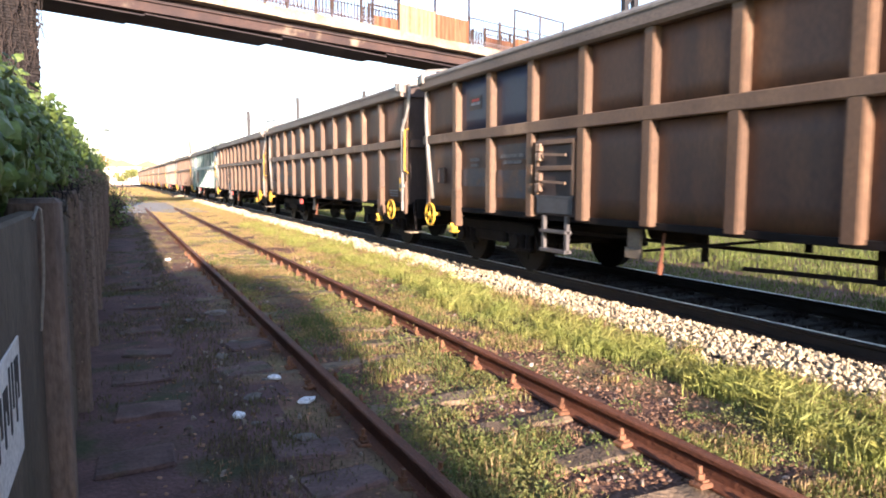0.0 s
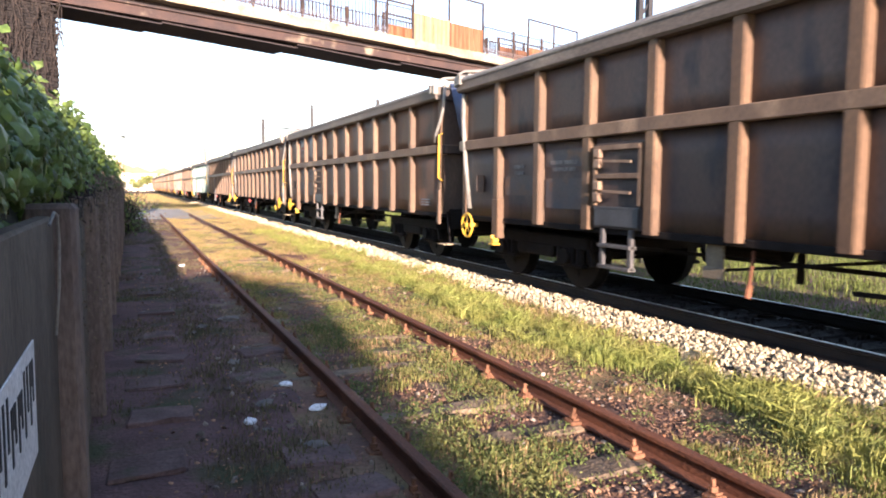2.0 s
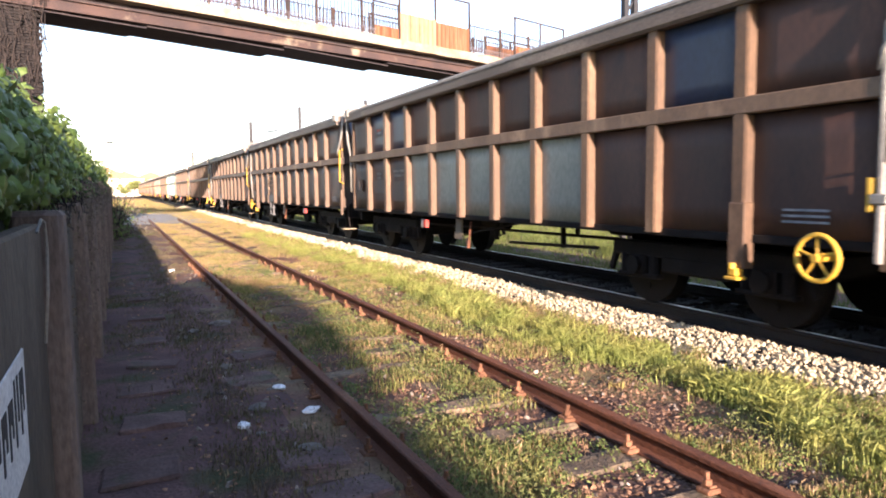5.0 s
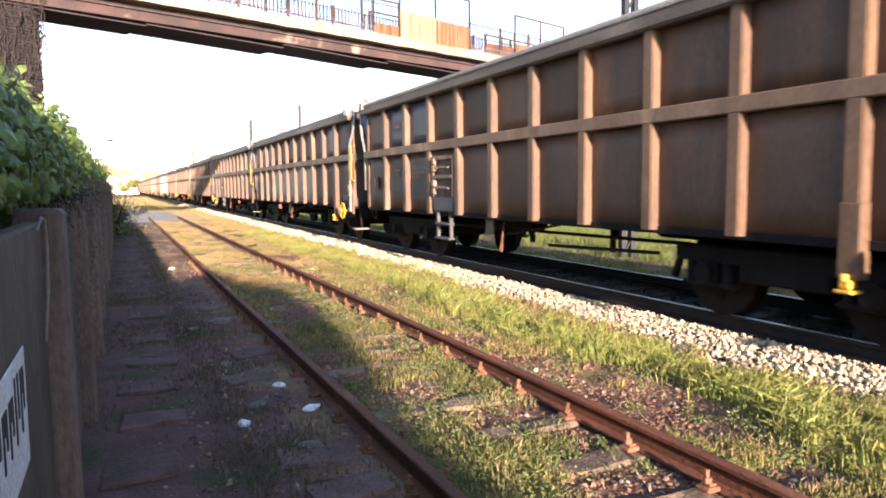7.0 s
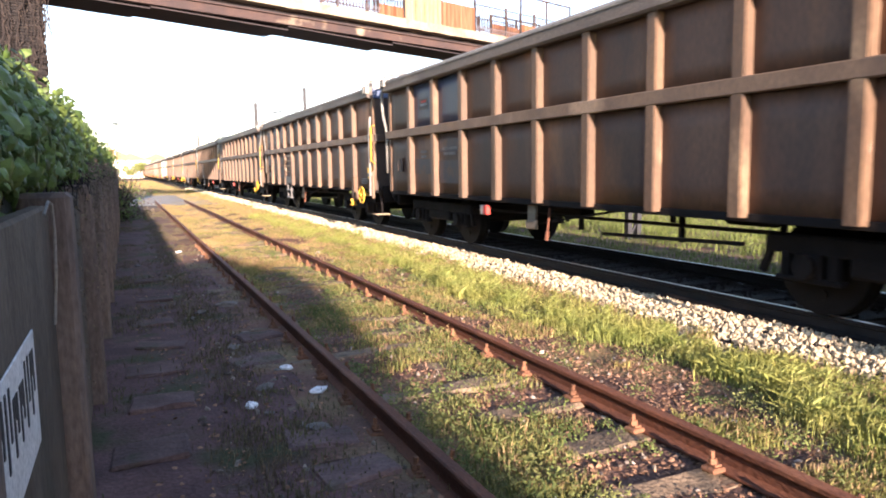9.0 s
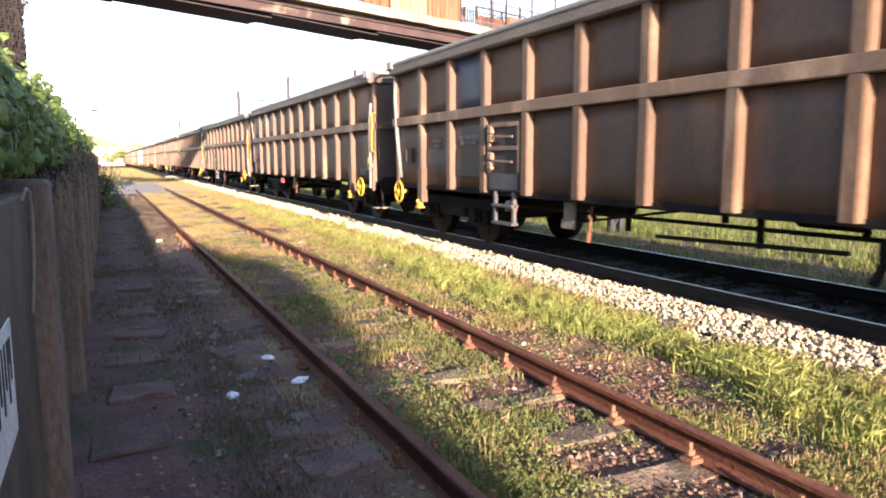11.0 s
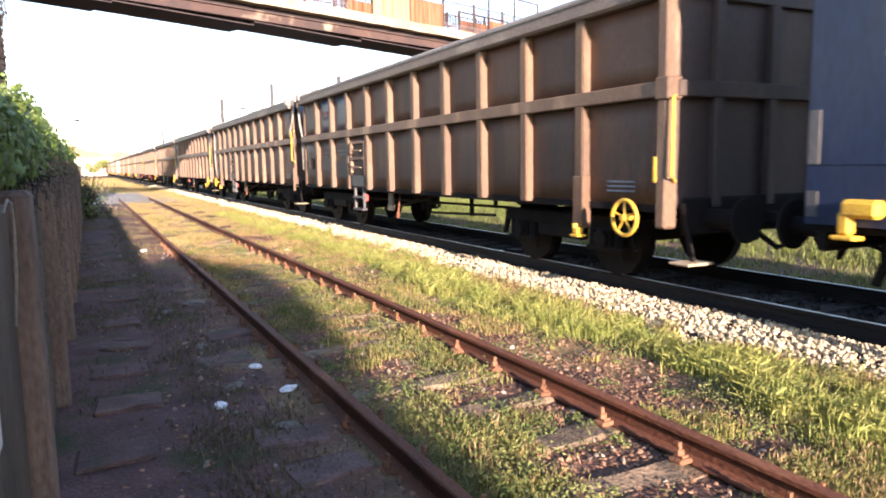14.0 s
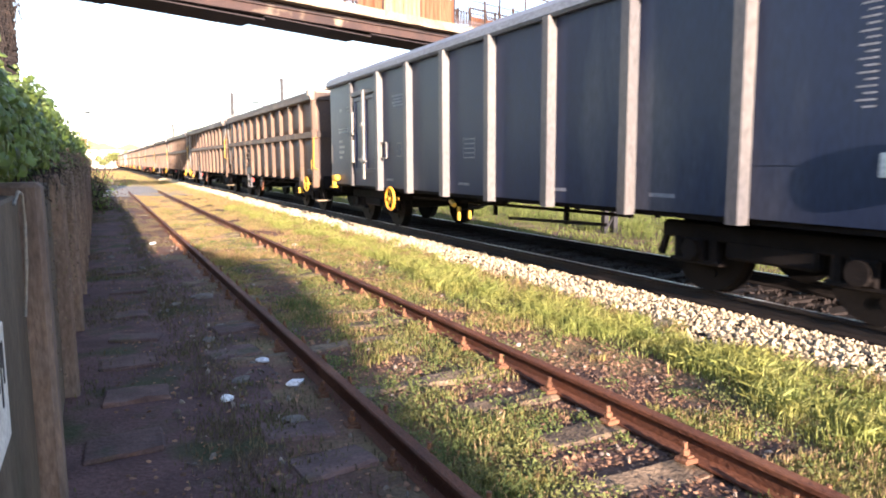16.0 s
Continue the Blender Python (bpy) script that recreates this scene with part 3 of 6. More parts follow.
        if bump_noise(x, y, 1.4) > -0.15:
            coarse.append((x, y, z_at(x, y) + 0.012, 0, -0.2, 1.0))
    leaves("fallen_stalks", coarse, surface("dry_brown_stalk", (0.25, 0.145, 0.09), (0.13, 0.078, 0.055), 4, 0.9, 0, 0, 30, island=0.6, object_shift=False), "curled dead brown leaves and stalks beside the rail", "leaf litter", (0.012, 0.034), slim=0.42)
    blades("verge_grass", verge, GRASS_BEYOND, "sunlit rank green grass on the verge beyond the running line", per=(10, 18), width=0.006)
    blades("low_weeds", low, GRASS_WEED, "low green and brown weeds between the siding rails", per=(10, 18), width=0.003, category="weeds")
    blades("green_grass", green, GRASS_GREEN, "fresh green grass growing between and beside the tracks", per=(12, 21), width=0.0031)
    blades("dry_grass", dry, GRASS_DRY, "straw-coloured dry grass between and beside the tracks", per=(12, 22), width=0.0035)
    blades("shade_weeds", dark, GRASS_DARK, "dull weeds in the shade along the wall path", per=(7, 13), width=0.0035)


build_grass()


# ---- wall and hedge ----
WALL_X, WALL_TOP = -0.30, 1.54


def build_wall():
    wall = thing("wall_left", "stained concrete panel wall beside the path", "wall", (0, 0, 0), kind="structure")
    y, k = -24.0, 0
    pm = bmesh.new()
    box(pm, -0.07, 0.0, 0.0, 2.0, -0.1, WALL_TOP - 0.02, 0.012)
    panel = mesh_of("wall_panel", pm, CONCRETE_WALL)
    qm = bmesh.new()
    box(qm, -0.11, 0.095, -0.085, 0.085, -0.1, WALL_TOP + 0.03, 0.02)
    post = mesh_of("wall_post", qm, CONCRETE_POST)
    ys = []
    y = -24.9
    while y < 30:
        part("wall_panel", panel, None, wall, at=(WALL_X, y + 0.09, 0))
        part("wall_post", post, None, wall, at=pose(WALL_X, y, 0, 0, 0.4 * math.sin(3 * y), 2 * math.sin(7 * y)))
        y += 2.18


build_wall()


def hedge_top(y):
    # below y = 0 the hedge is unseen, raised to shade the siding
    base = (2.0 + 0.25 * max(0, min(1, (y - 3) / 4))) if y > 0 else 2.0 + min(2.15, -y * 0.25)
    if y > 10:
        base = max(1.66, 2.3 - (y - 10) * 0.05)
    return base + 0.18 * bump_noise(5, y, 0.7) + 0.10 * bump_noise(1, y, 2.4)


def build_hedge():
    hedge = thing("ivy_hedge", "dense green ivy hedge overgrowing the concrete wall", "hedge", (-0.8, 0, 0))
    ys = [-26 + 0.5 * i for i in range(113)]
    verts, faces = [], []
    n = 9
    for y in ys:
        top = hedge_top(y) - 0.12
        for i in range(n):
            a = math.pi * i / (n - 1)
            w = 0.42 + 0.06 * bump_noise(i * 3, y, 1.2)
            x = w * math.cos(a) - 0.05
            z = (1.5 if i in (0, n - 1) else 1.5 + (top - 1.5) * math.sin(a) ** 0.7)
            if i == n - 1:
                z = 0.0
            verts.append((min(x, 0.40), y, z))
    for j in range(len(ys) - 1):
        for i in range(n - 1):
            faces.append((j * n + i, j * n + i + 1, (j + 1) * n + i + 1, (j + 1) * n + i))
    core = raw("core", verts, faces, HEDGE_CORE, "filler sheet inside the hedge, leaf shade put into its colour", "", "", hedge)
    rg = np.random.default_rng(21)
    places = []
    for _ in range(120000):
        y = 0.2 + 28.7 * rg.uniform() ** 1.9
        top = hedge_top(y)
        a = rg.uniform(0.0, 0.72) * math.pi
        lump = noise.noise(Vector((a * 1.6, y * 1.5, 2.0))) + 0.6 * noise.noise(Vector((a * 4, y * 4.0, 7.0)))
        if lump < -0.32 + rg.uniform(-0.2, 0.2):
            continue
        w = 0.49 + 0.19 * lump + rg.normal(0, 0.045)
        x = w * math.cos(a) - 0.02
        z = 1.60 + (top - 1.60) * max(0, math.sin(a)) ** 0.7 + 0.20 * lump + rg.normal(0, 0.055)
        if z < 1.62 and x > 0.35:
            x = 0.35 + 0.3 * (x - 0.35)
        places.append((x, y, z, math.cos(a), -0.35, math.sin(a)))
    leaves("foliage", places, LEAF, "fresh green ivy leaves", "", (0.014, 0.038), hedge)
    dry = []
    for _ in range(16000):
        y = 4.2 + 24 * rg.uniform() ** 1.5
        z = 1.72 - 1.5 * rg.uniform() ** 2.2
        if noise.noise(Vector((0, y * 1.1, z * 0.8))) + 0.5 * noise.noise(Vector((5, y * 3.5, z * 2.5))) < rg.uniform(-0.5, 0.4) + 0.45 * (1.7 - z):
            continue
        dry.append((0.5 + abs(rg.normal(0.02, 0.05)) + 0.05 * (z > 1.4), y, z, 0.8, -0.5, 0.2))
    leaves("dead_leaves", dry, DRY_IVY, "dry brown ivy leaves hanging down the wall", "", (0.008, 0.020), hedge, slim=0.6)
    stems = bmesh.new()
    for _ in range(320):
        y = 4.6 + 22 * rg.uniform() ** 1.8
        x, z = rg.uniform(0.34, 0.53), rg.uniform(1.5, 1.85)
        pts = []
        for _k in range(4):
            pts.append((x, y, z))
            x += rg.normal(0.01, 0.025)
            y += rg.normal(0, 0.08)
            z -= rg.uniform(0.0, 0.09)
        tube(stems, pts, rg.uniform(0.0015, 0.0045), 4)
    tagged(part("dead_creeper", stems, TWIG, hedge, "dry brown shoots hanging over the wall top"), kind="stuff")
    # unseen high leaf clusters, added to throw dappled shade between the rails
    places = []
    for cx, cy, cz, r in ((-0.05, -16.6, 4.95, 0.42), (0.0, -15.2, 4.75, 0.30), (-0.1, -18.0, 4.9, 0.35), (-0.05, -13.4, 4.55, 0.25), (-0.2, -19.4, 5.0, 0.3)):
        for _ in range(420):
            d = rg.normal(0, 0.5, 3)
            places.append((cx + d[0] * r, cy + d[1] * r * 2.2, cz + d[2] * r, 0.2, -0.3, 0.7))
        st = bmesh.new()
        tube(st, [(cx - 0.2, cy, 3.2), (cx - 0.1, cy, 4.2), (cx, cy, cz)], 0.02, 5)
        part("shoot", st, TWIG, hedge)
    # unseen leaves of the shade-casting stretch behind the camera
    for _ in range(7000):
        y = rg.uniform(-26, 0.0)
        top = hedge_top(y)
        a = rg.uniform(0.05, 0.95) * math.pi
        x = (0.6 + rg.normal(0, 0.06)) * math.cos(a)
        places.append((x, y, 1.3 + (top - 1.3) * max(0, math.sin(a)) ** 0.6 + rg.normal(0, 0.1), math.cos(a), -0.3, math.sin(a)))
    leaves("foliage", places, LEAF, "", "", (0.06, 0.12), hedge)
    for o in hedge.children:
        for key in ("category",) if o.name.startswith("dead_creeper") else ("category", "kind"):
            if key in o:
                del o[key]


build_hedge()


# ---- footbridge ----
BRIDGE = pose(0.5, 22.0, 0, 0, 0, math.degrees(math.atan2(0.342, 0.94)))


def build_bridge():
    b = thing("footbridge", "old footbridge with rusty girders, cream deck edge and iron railings", "bridge", BRIDGE)
    u0, u1 = -4.0, 30.0
    for v in (0.0, 1.46):
        bm = bmesh.new()
        extrude_profile(bm, [(-0.09, 6.38), (0.13, 6.38), (0.13, 6.41), (0.03, 6.42), (0.03, 6.66), (0.12, 6.67), (0.12, 6.70), (-0.08, 6.70), (-0.08, 6.67), (0.0, 6.66), (0.0, 6.42), (-0.09, 6.41)], -u1, -u0)
        bmesh.ops.rotate(bm, verts=bm.verts[:], cent=(0, 0, 0), matrix=Matrix.Rotation(radians(-90), 3, "Z"))
        for q in bm.verts:
            q.co = Vector((-q.co.x, -q.co.y + v, q.co.z))
        part("girder", bm, GIRDER, b, "rusty steel girder with peeling cream paint")
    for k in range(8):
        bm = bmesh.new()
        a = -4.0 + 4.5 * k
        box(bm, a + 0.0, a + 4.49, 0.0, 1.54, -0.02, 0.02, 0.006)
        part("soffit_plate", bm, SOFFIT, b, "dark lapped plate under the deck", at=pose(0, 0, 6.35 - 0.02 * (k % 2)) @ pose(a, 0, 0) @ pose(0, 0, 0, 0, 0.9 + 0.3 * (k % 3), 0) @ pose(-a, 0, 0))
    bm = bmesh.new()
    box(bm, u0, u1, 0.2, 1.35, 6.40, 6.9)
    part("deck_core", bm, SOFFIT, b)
    bm = bmesh.new()
    box(bm, u0, u1, -0.22, 1.75, 6.9, 7.22)
    bmesh.ops.subdivide_edges(bm, edges=[e for e in bm.edges if e.calc_length() > 5], cuts=90)
    for q in bm.verts:
        q.co += Vector((0, 0.02 * noise.noise(Vector((q.co.x * 2, 0, q.co.z))), 0.025 * noise.noise(Vector((0, q.co.x * 1.5, q.co.z)))))
    part("deck", bm, SLAB, b, "cream concrete deck edge, chipped and stained")

    def railing(v, ua, ub):
        r = bmesh.new()
        for z in (7.34, 8.33):
            box(r, ua, ub, v - 0.02, v + 0.02, z, z + 0.035)
        rl = part("railing", r, RAIL_IRON, b, "thin dark iron railing")
        k = ua
        me = bmesh.new()
        box(me, -0.013, 0.013, -0.013, 0.013, 7.36, 8.34)
        baluster = mesh_of("baluster", me, RAIL_IRON)
        while k < ub:
            part("baluster", baluster, None, rl, at=(k, v, 0))
            k += 0.15
        pm = bmesh.new()
        box(pm, -0.04, 0.04, -0.04, 0.04, 7.2, 8.45)
        post = mesh_of("railing_post", pm, RAIL_IRON)
        k = ua
        while k < ub:
            part("railing_post", post, None, rl, at=(k, v, 0))
            k += 1.95

    railing(-0.1, -3.5, 8.74)
    railing(-0.1, 13.85, 22.0)
    railing(1.65, -3.5, 22.0)
    # the low lattice above the deck's edge
    for v in (-0.15, 1.70):
        bm = bmesh.new()
        u = -3.5
        while u < 22:
            if not 8.74 < u < 13.8:
                bar(bm, (u, v, 7.24), (u + 0.14, v, 7.46), 0.014, 0.014)
                bar(bm, (u + 0.14, v, 7.24), (u, v, 7.46), 0.014, 0.014)
                box(bm, u, u + 0.15, v - 0.01, v + 0.01, 7.455, 7.475)
            u += 0.15
        tagged(part("lattice", bm, LATTICE, b, "pale low lattice along the deck edge"), kind="stuff")

    def sheet(ua, ub, v, z0, z1, material, label):
        bm = bmesh.new()
        n = max(2, int((ub - ua) / 0.11))
        pts = []
        for i in range(n + 1):
            pts.append((ua + (ub - ua) * i / n, v + (0.012 if i % 2 else -0.012)))
        top = [bm.verts.new((x, y, z1)) for x, y in pts] + [bm.verts.new((x, y + 0.004, z1)) for x, y in reversed(pts)]
        low = [bm.verts.new((x, y, z0)) for x, y in pts] + [bm.verts.new((x, y + 0.004, z0)) for x, y in reversed(pts)]
        m = len(top)
        for i in range(m):
            bm.faces.new((low[i], low[(i + 1) % m], top[(i + 1) % m], top[i]))
        part("screen_sheet", bm, material, b, label)

    sheet(9.98, 11.84, -0.16, 7.2, 8.23, SHEET_PALE, "pale corrugated sheet streaked with rust")
    sheet(11.88, 13.80, -0.16, 7.14, 8.17, SHEET_RUST, "orange rusted corrugated sheet")
    sheet(8.76, 9.95, -0.12, 7.24, 7.62, SHEET_RUST, "low orange rusted corrugated sheet")
    sheet(16.8, 18.6, -0.16, 7.2, 7.9, SHEET_RUST, "orange rusted corrugated sheet")
    sheet(16.8, 20.4, 1.6, 7.2, 8.2, SHEET_RUST, "")

    def cage(us, v, z, label):
        bm = bmesh.new()
        for u in us:
            box(bm, u - 0.032, u + 0.032, v - 0.032, v + 0.032, 7.2, z)
        box(bm, us[0], us[-1], v - 0.03, v + 0.03, z - 0.06, z)
        f = part("screen_frame", bm, RAIL_IRON, b, label)

    cage((9.98, 11.86, 13.81), -0.13, 9.26, "tall dark iron screen frame over the line")
    cage((8.74, 9.95), -0.1, 8.5, "low iron frame")
    cage((16.77, 18.6, 20.4), -0.13, 9.15, "tall dark iron screen frame over the line")
    cage((9.98, 11.86, 13.81), 1.65, 8.55, "tall dark iron screen frame over the line")
    cage((16.77, 18.6, 20.4), 1.65, 8.6, "tall dark iron screen frame over the line")
    bm = bmesh.new()
    for u in (8.74 + 0.15 * k for k in range(9)):
        box(bm, u - 0.011, u + 0.011, -0.111, -0.089, 7.3, 8.33)
    box(bm, 8.74, 9.98, -0.115, -0.085, 8.31, 8.345)
    part("railing", bm, RAIL_IRON, b)
    # stair pier hidden behind the train
    bm = bmesh.new()
    box(bm, 22.0, 24.2, -0.1, 1.6, -0.2, 6.30, 0.03)
    part("pier", bm, SLAB, b, "cream concrete pier")


build_bridge()


def build_pier():
    """The brick tower that carries the bridge's end, hung with dead creepers."""
    p = thing("bridge_tower", "old brown brick bridge tower hung with dead creepers", "tower", pose(-1.62, 21.3, 0, 0, 0, 20))
    bm = bmesh.new()
    box(bm, -3.4, -0.06, 0.06, 3.2, -0.3, 9.0)
    part("core", bm, MORTAR, p)
    bms = bmesh.new()
    box(bms, 0, 0.24, 0, 0.115, 0, 0.065, 0.006)
    brick = mesh_of("brick", bms, BRICK)
    bms = bmesh.new()
    rnd = random.Random(6)
    for row in range(120):
        z = row * 0.075
        off = 0.125 if row % 2 else 0.0
        for k in range(13):
            x = -0.24 - k * 0.25 + off
            if x + 0.24 > 0.001:
                continue
            d = rnd.uniform(-0.012, 0.012)
            if k < 3 and 40 < row < 118 and rnd.random() < 0.95 and (row * 3 + k) < 340 + 40:
                part("brick", brick, None, p, at=pose(x + (0.0 if k else rnd.uniform(-0.05, 0.02)), d, z))
            else:
                box(bms, x, x + 0.24, d, d + 0.115, z, z + 0.065)
        box(bms, -0.115, rnd.uniform(-0.02, 0.03), 0.13, 3.2, z, z + 0.065)
    part("brickwork", bms, BRICK, p, "old brown brick courses, shade put into their colour")
    rg = np.random.default_rng(14)
    tw = bmesh.new()
    for _ in range(620):
        x, z = rg.uniform(-3.3, 0.12), rg.uniform(4.2, 9.0)
        if x > -0.1:
            z = rg.uniform(5.6, 8.0)
        pts = []
        yy = -0.03 - rg.uniform(0, 0.12)
        for s in range(5):
            pts.append((x, yy, z))
            x += rg.normal(0, 0.06) + (0.02 if z > 6 else 0)
            z -= rg.uniform(0.06, 0.3)
            yy -= rg.uniform(-0.04, 0.05)
        tube(tw, pts, rg.uniform(0.006, 0.014), 4)
    part("creeper", tw, TWIG, p, "dry hanging creeper stems")
    pl = []
    for _ in range(900):
        x, z = rg.uniform(-3.4, 0.03), 1.5 + 2.6 * rg.uniform() ** 1.6
        pl.append((x, -0.06 - rg.uniform(0, 0.15), z, 0.1, -1, 0.3))
    o = leaves("ivy", pl, LEAF, "ivy leaves climbing the bricks", "", (0.05, 0.09), p)
    for key in ("category", "kind"):
        if key in o:
            del o[key]


build_pier()

# ---- sign, litter and small things along the siding ----
def build_sign():
    sg = thing("painted_sign", "chipped white painted plate with black bars on the wall", "sign", (WALL_X + 0.002, 0, 0))
    bm = bmesh.new()
    box(bm, 0.0, 0.006, 1.72, 2.52, 0.80, 1.165, 0.002)
    part("plate", bm, WHITE, sg, "chipped white plate")
    rnd = random.Random(2)
    y = 1.78
    for k in range(6):
        h = rnd.uniform(0.15, 0.2)
        for dy, z0, z1 in ((0.0, 0.93, 0.93 + h), (0.03, 0.93 + h * 0.6, 0.93 + h), (0.06, 0.93 + 0.3 * h, 0.93 + h)):
            if dy == 0.03 and k % 3 == 1:
                continue
            bm = bmesh.new()
            box(bm, 0.006, 0.0085, y + dy, y + dy + 0.022, z0, z1)
            part("stencil_bar", bm, BLACK_PAINT, sg, "black painted bar")
        y += 0.12


build_sign()


def build_wire():
    bm = bmesh.new()
    tube(bm, [(WALL_X + 0.02, 2.98, 1.50), (WALL_X + 0.03, 3.06, 1.545), (WALL_X + 0.035, 3.14, 1.53), (WALL_X + 0.035, 3.17, 1.42), (WALL_X + 0.03, 3.16, 1.25), (WALL_X + 0.012, 3.17, 1.05)], 0.006, 6)
    solid("wire_loop", bm, PIPE_GREY, "pale wire loop hanging from the wall top", "wire")


build_wire()


def crumple(name, x, y, size, seed, label, material):
    bm = bmesh.new()
    bmesh.ops.create_icosphere(bm, subdivisions=2, radius=size)
    for v in bm.verts:
        k = 1 + 0.45 * noise.noise(v.co * (2.2 / size) + Vector((seed, 0, 0)))
        v.co = Vector((v.co.x * k * 1.5, v.co.y * k, max(-0.2 * size, v.co.z * k * 0.5)))
    solid(name, bm, material, label, "litter" if material == PAPER else "stone", at=pose(x, y, ground_height(x, y) + size * 0.18, 0, 0, seed * 40))


crumple("crumpled_paper", 1.22, 5.01, 0.052, 1, "crumpled white paper lying by the rail", PAPER)
crumple("crumpled_paper", 0.715, 4.87, 0.042, 2, "flattened white paper lying on the path", PAPER)
crumple("crumpled_paper", 1.14, 5.75, 0.045, 3, "flattened white paper lying by the rail", PAPER)
crumple("crumpled_paper", 0.92, 15.2, 0.06, 6, "crumpled white paper lying by the rail", PAPER)
crumple("crumpled_paper", 1.9, 2.85, 0.018, 8, "small white scrap between the rails", PAPER)
crumple("crumpled_paper", 3.52, 3.26, 0.02, 9, "small white scrap beside the rail", PAPER)
crumple("crumpled_paper", 3.5, 14.0, 0.05, 10, "small white scrap in the grass", PAPER)
PEBBLE = surface("pale_field_stone", (0.19, 0.165, 0.145), (0.13, 0.115, 0.10), 6, 0.9, 0, 0.4, 50)
crumple("field_stone", 1.06, 8.81, 0.085, 4, "pale rounded stone beside the rusty rail", PEBBLE)
SLAB_PATH = surface("sunken_grey_slab", (0.150, 0.096, 0.084), (0.098, 0.062, 0.057), 5, 0.9, 0, 0.8, 40, third=(0.085, 0.075, 0.05), third_scale=3, third_cut=0.55, vary=0.15)
rs = random.Random(12)
for k in range(20):
    y = 2.4 + 13 * rs.random() ** 1.5
    crumple("field_stone", rs.uniform(0.05, 1.25), y, rs.uniform(0.02, 0.07), 11 + k, "dull grey stone half sunk in the path", PEBBLE)
for k, (x, y) in enumerate(((0.16, 5.35), (0.14, 6.3), (0.24, 7.2), (0.18, 8.4), (0.28, 9.9), (0.05, 4.4), (0.25, 11.5), (0.95, 6.1), (1.0, 4.1), (1.12, 7.0), (1.05, 3.55))):
    bm = bmesh.new()
    box(bm, -0.22, 0.22, -0.17, 0.17, -0.06, 0.02, 0.015)
    bmesh.ops.subdivide_edges(bm, edges=bm.edges[:], cuts=2)
    for v in bm.verts:
        v.co += Vector(noise.noise_vector(v.co * 4 + Vector((k * 5, 0, 0)))) * 0.03
    solid("paving_slab", bm, SLAB_PATH, "broken concrete slab sunk into the path", "slab", at=pose(x, y, ground_height(x, y) + 0.002, rs.uniform(-3, 3), rs.uniform(-3, 3), rs.uniform(-15, 15)))


# ---- far along the line ----
def build_crossing():
    bm = bmesh.new()
    r = bmesh.ops.create_grid(bm, x_segments=40, y_segments=14, size=0.5)
    for v in r["verts"]:
        y = 47 + v.co.y * 20 + 0.6 * noise.noise(Vector((v.co.x * 9, 0, 1)))
        x = -10 + (v.co.x + 0.5) * 14.3
        v.co = Vector((x, y, 0.03 + 0.02 * noise.noise(Vector((x, y, 0)))))
    solid("road", bm, ASPHALT, "pale dusty road crossing beside the tracks", "road", "structure")


build_crossing()


def mast(x, y, h, arm, label="grey steel catenary mast with a cantilever arm", z_arm=6.6):
    m = thing("catenary_mast", label, "mast", (x, y, 0), group="catenary masts")
    bm = bmesh.new()
    lattice = y < 20
    for sx in (-0.13, 0.13) if lattice else (-0.08, 0.08):
        box(bm, sx - 0.06, sx + 0.06, -0.07, 0.07, -0.1, h, 0.004)
    if lattice:
        for k in range(int(h / 0.45)):
            bar(bm, (-0.13, 0, k * 0.45), (0.13, 0, k * 0.45 + 0.4), 0.04, 0.04)
    else:
        box(bm, -0.03, 0.03, -0.05, 0.05, -0.1, h - 0.01)
    part("mast", bm, MAST, m)
    if arm:
        bm = bmesh.new()
        tube(bm, [(0, 0, z_arm), (arm, 0, z_arm + 0.05)], 0.045, 6)
        tube(bm, [(0, 0, z_arm - 0.9), (arm * 0.85, 0, z_arm)], 0.03, 6)
        rod(bm, (arm * 0.35, 0, z_arm - 0.05), (arm * 0.55, 0, z_arm + 0.08), 0.07, 8)
        part("arm", bm, MAST, m, "tubular cantilever arm")


mast(10.2, 60, 7.25, 4.0, z_arm=6.5)
mast(10.4, 112, 7.3, 4.0, z_arm=6.5)
mast(10.5, 12.8, 7.6, 0, "grey lattice catenary mast beside the line")
mast(14.3, 60, 8.6, 0, "thin grey steel mast beyond the line")
mast(17.5, 52, 8.4, 0, "thin grey steel mast beyond the line")


def build_wires():
    for k, (x, z) in enumerate(((10.9, 6.2), (10.9, 7.2), (13.9, 6.5))):
        bm = bmesh.new()
        pts = []
        for i in range(25):
            y = 30 + 130 * i / 24
            pts.append((x, y, z - 0.25 * math.sin(math.pi * ((y - 8) % 52) / 52)))
        tube(bm, pts, 0.008, 4)
        solid("overhead_wire", bm, RAIL_IRON, "thin dark overhead wire", "wire")


build_wires()


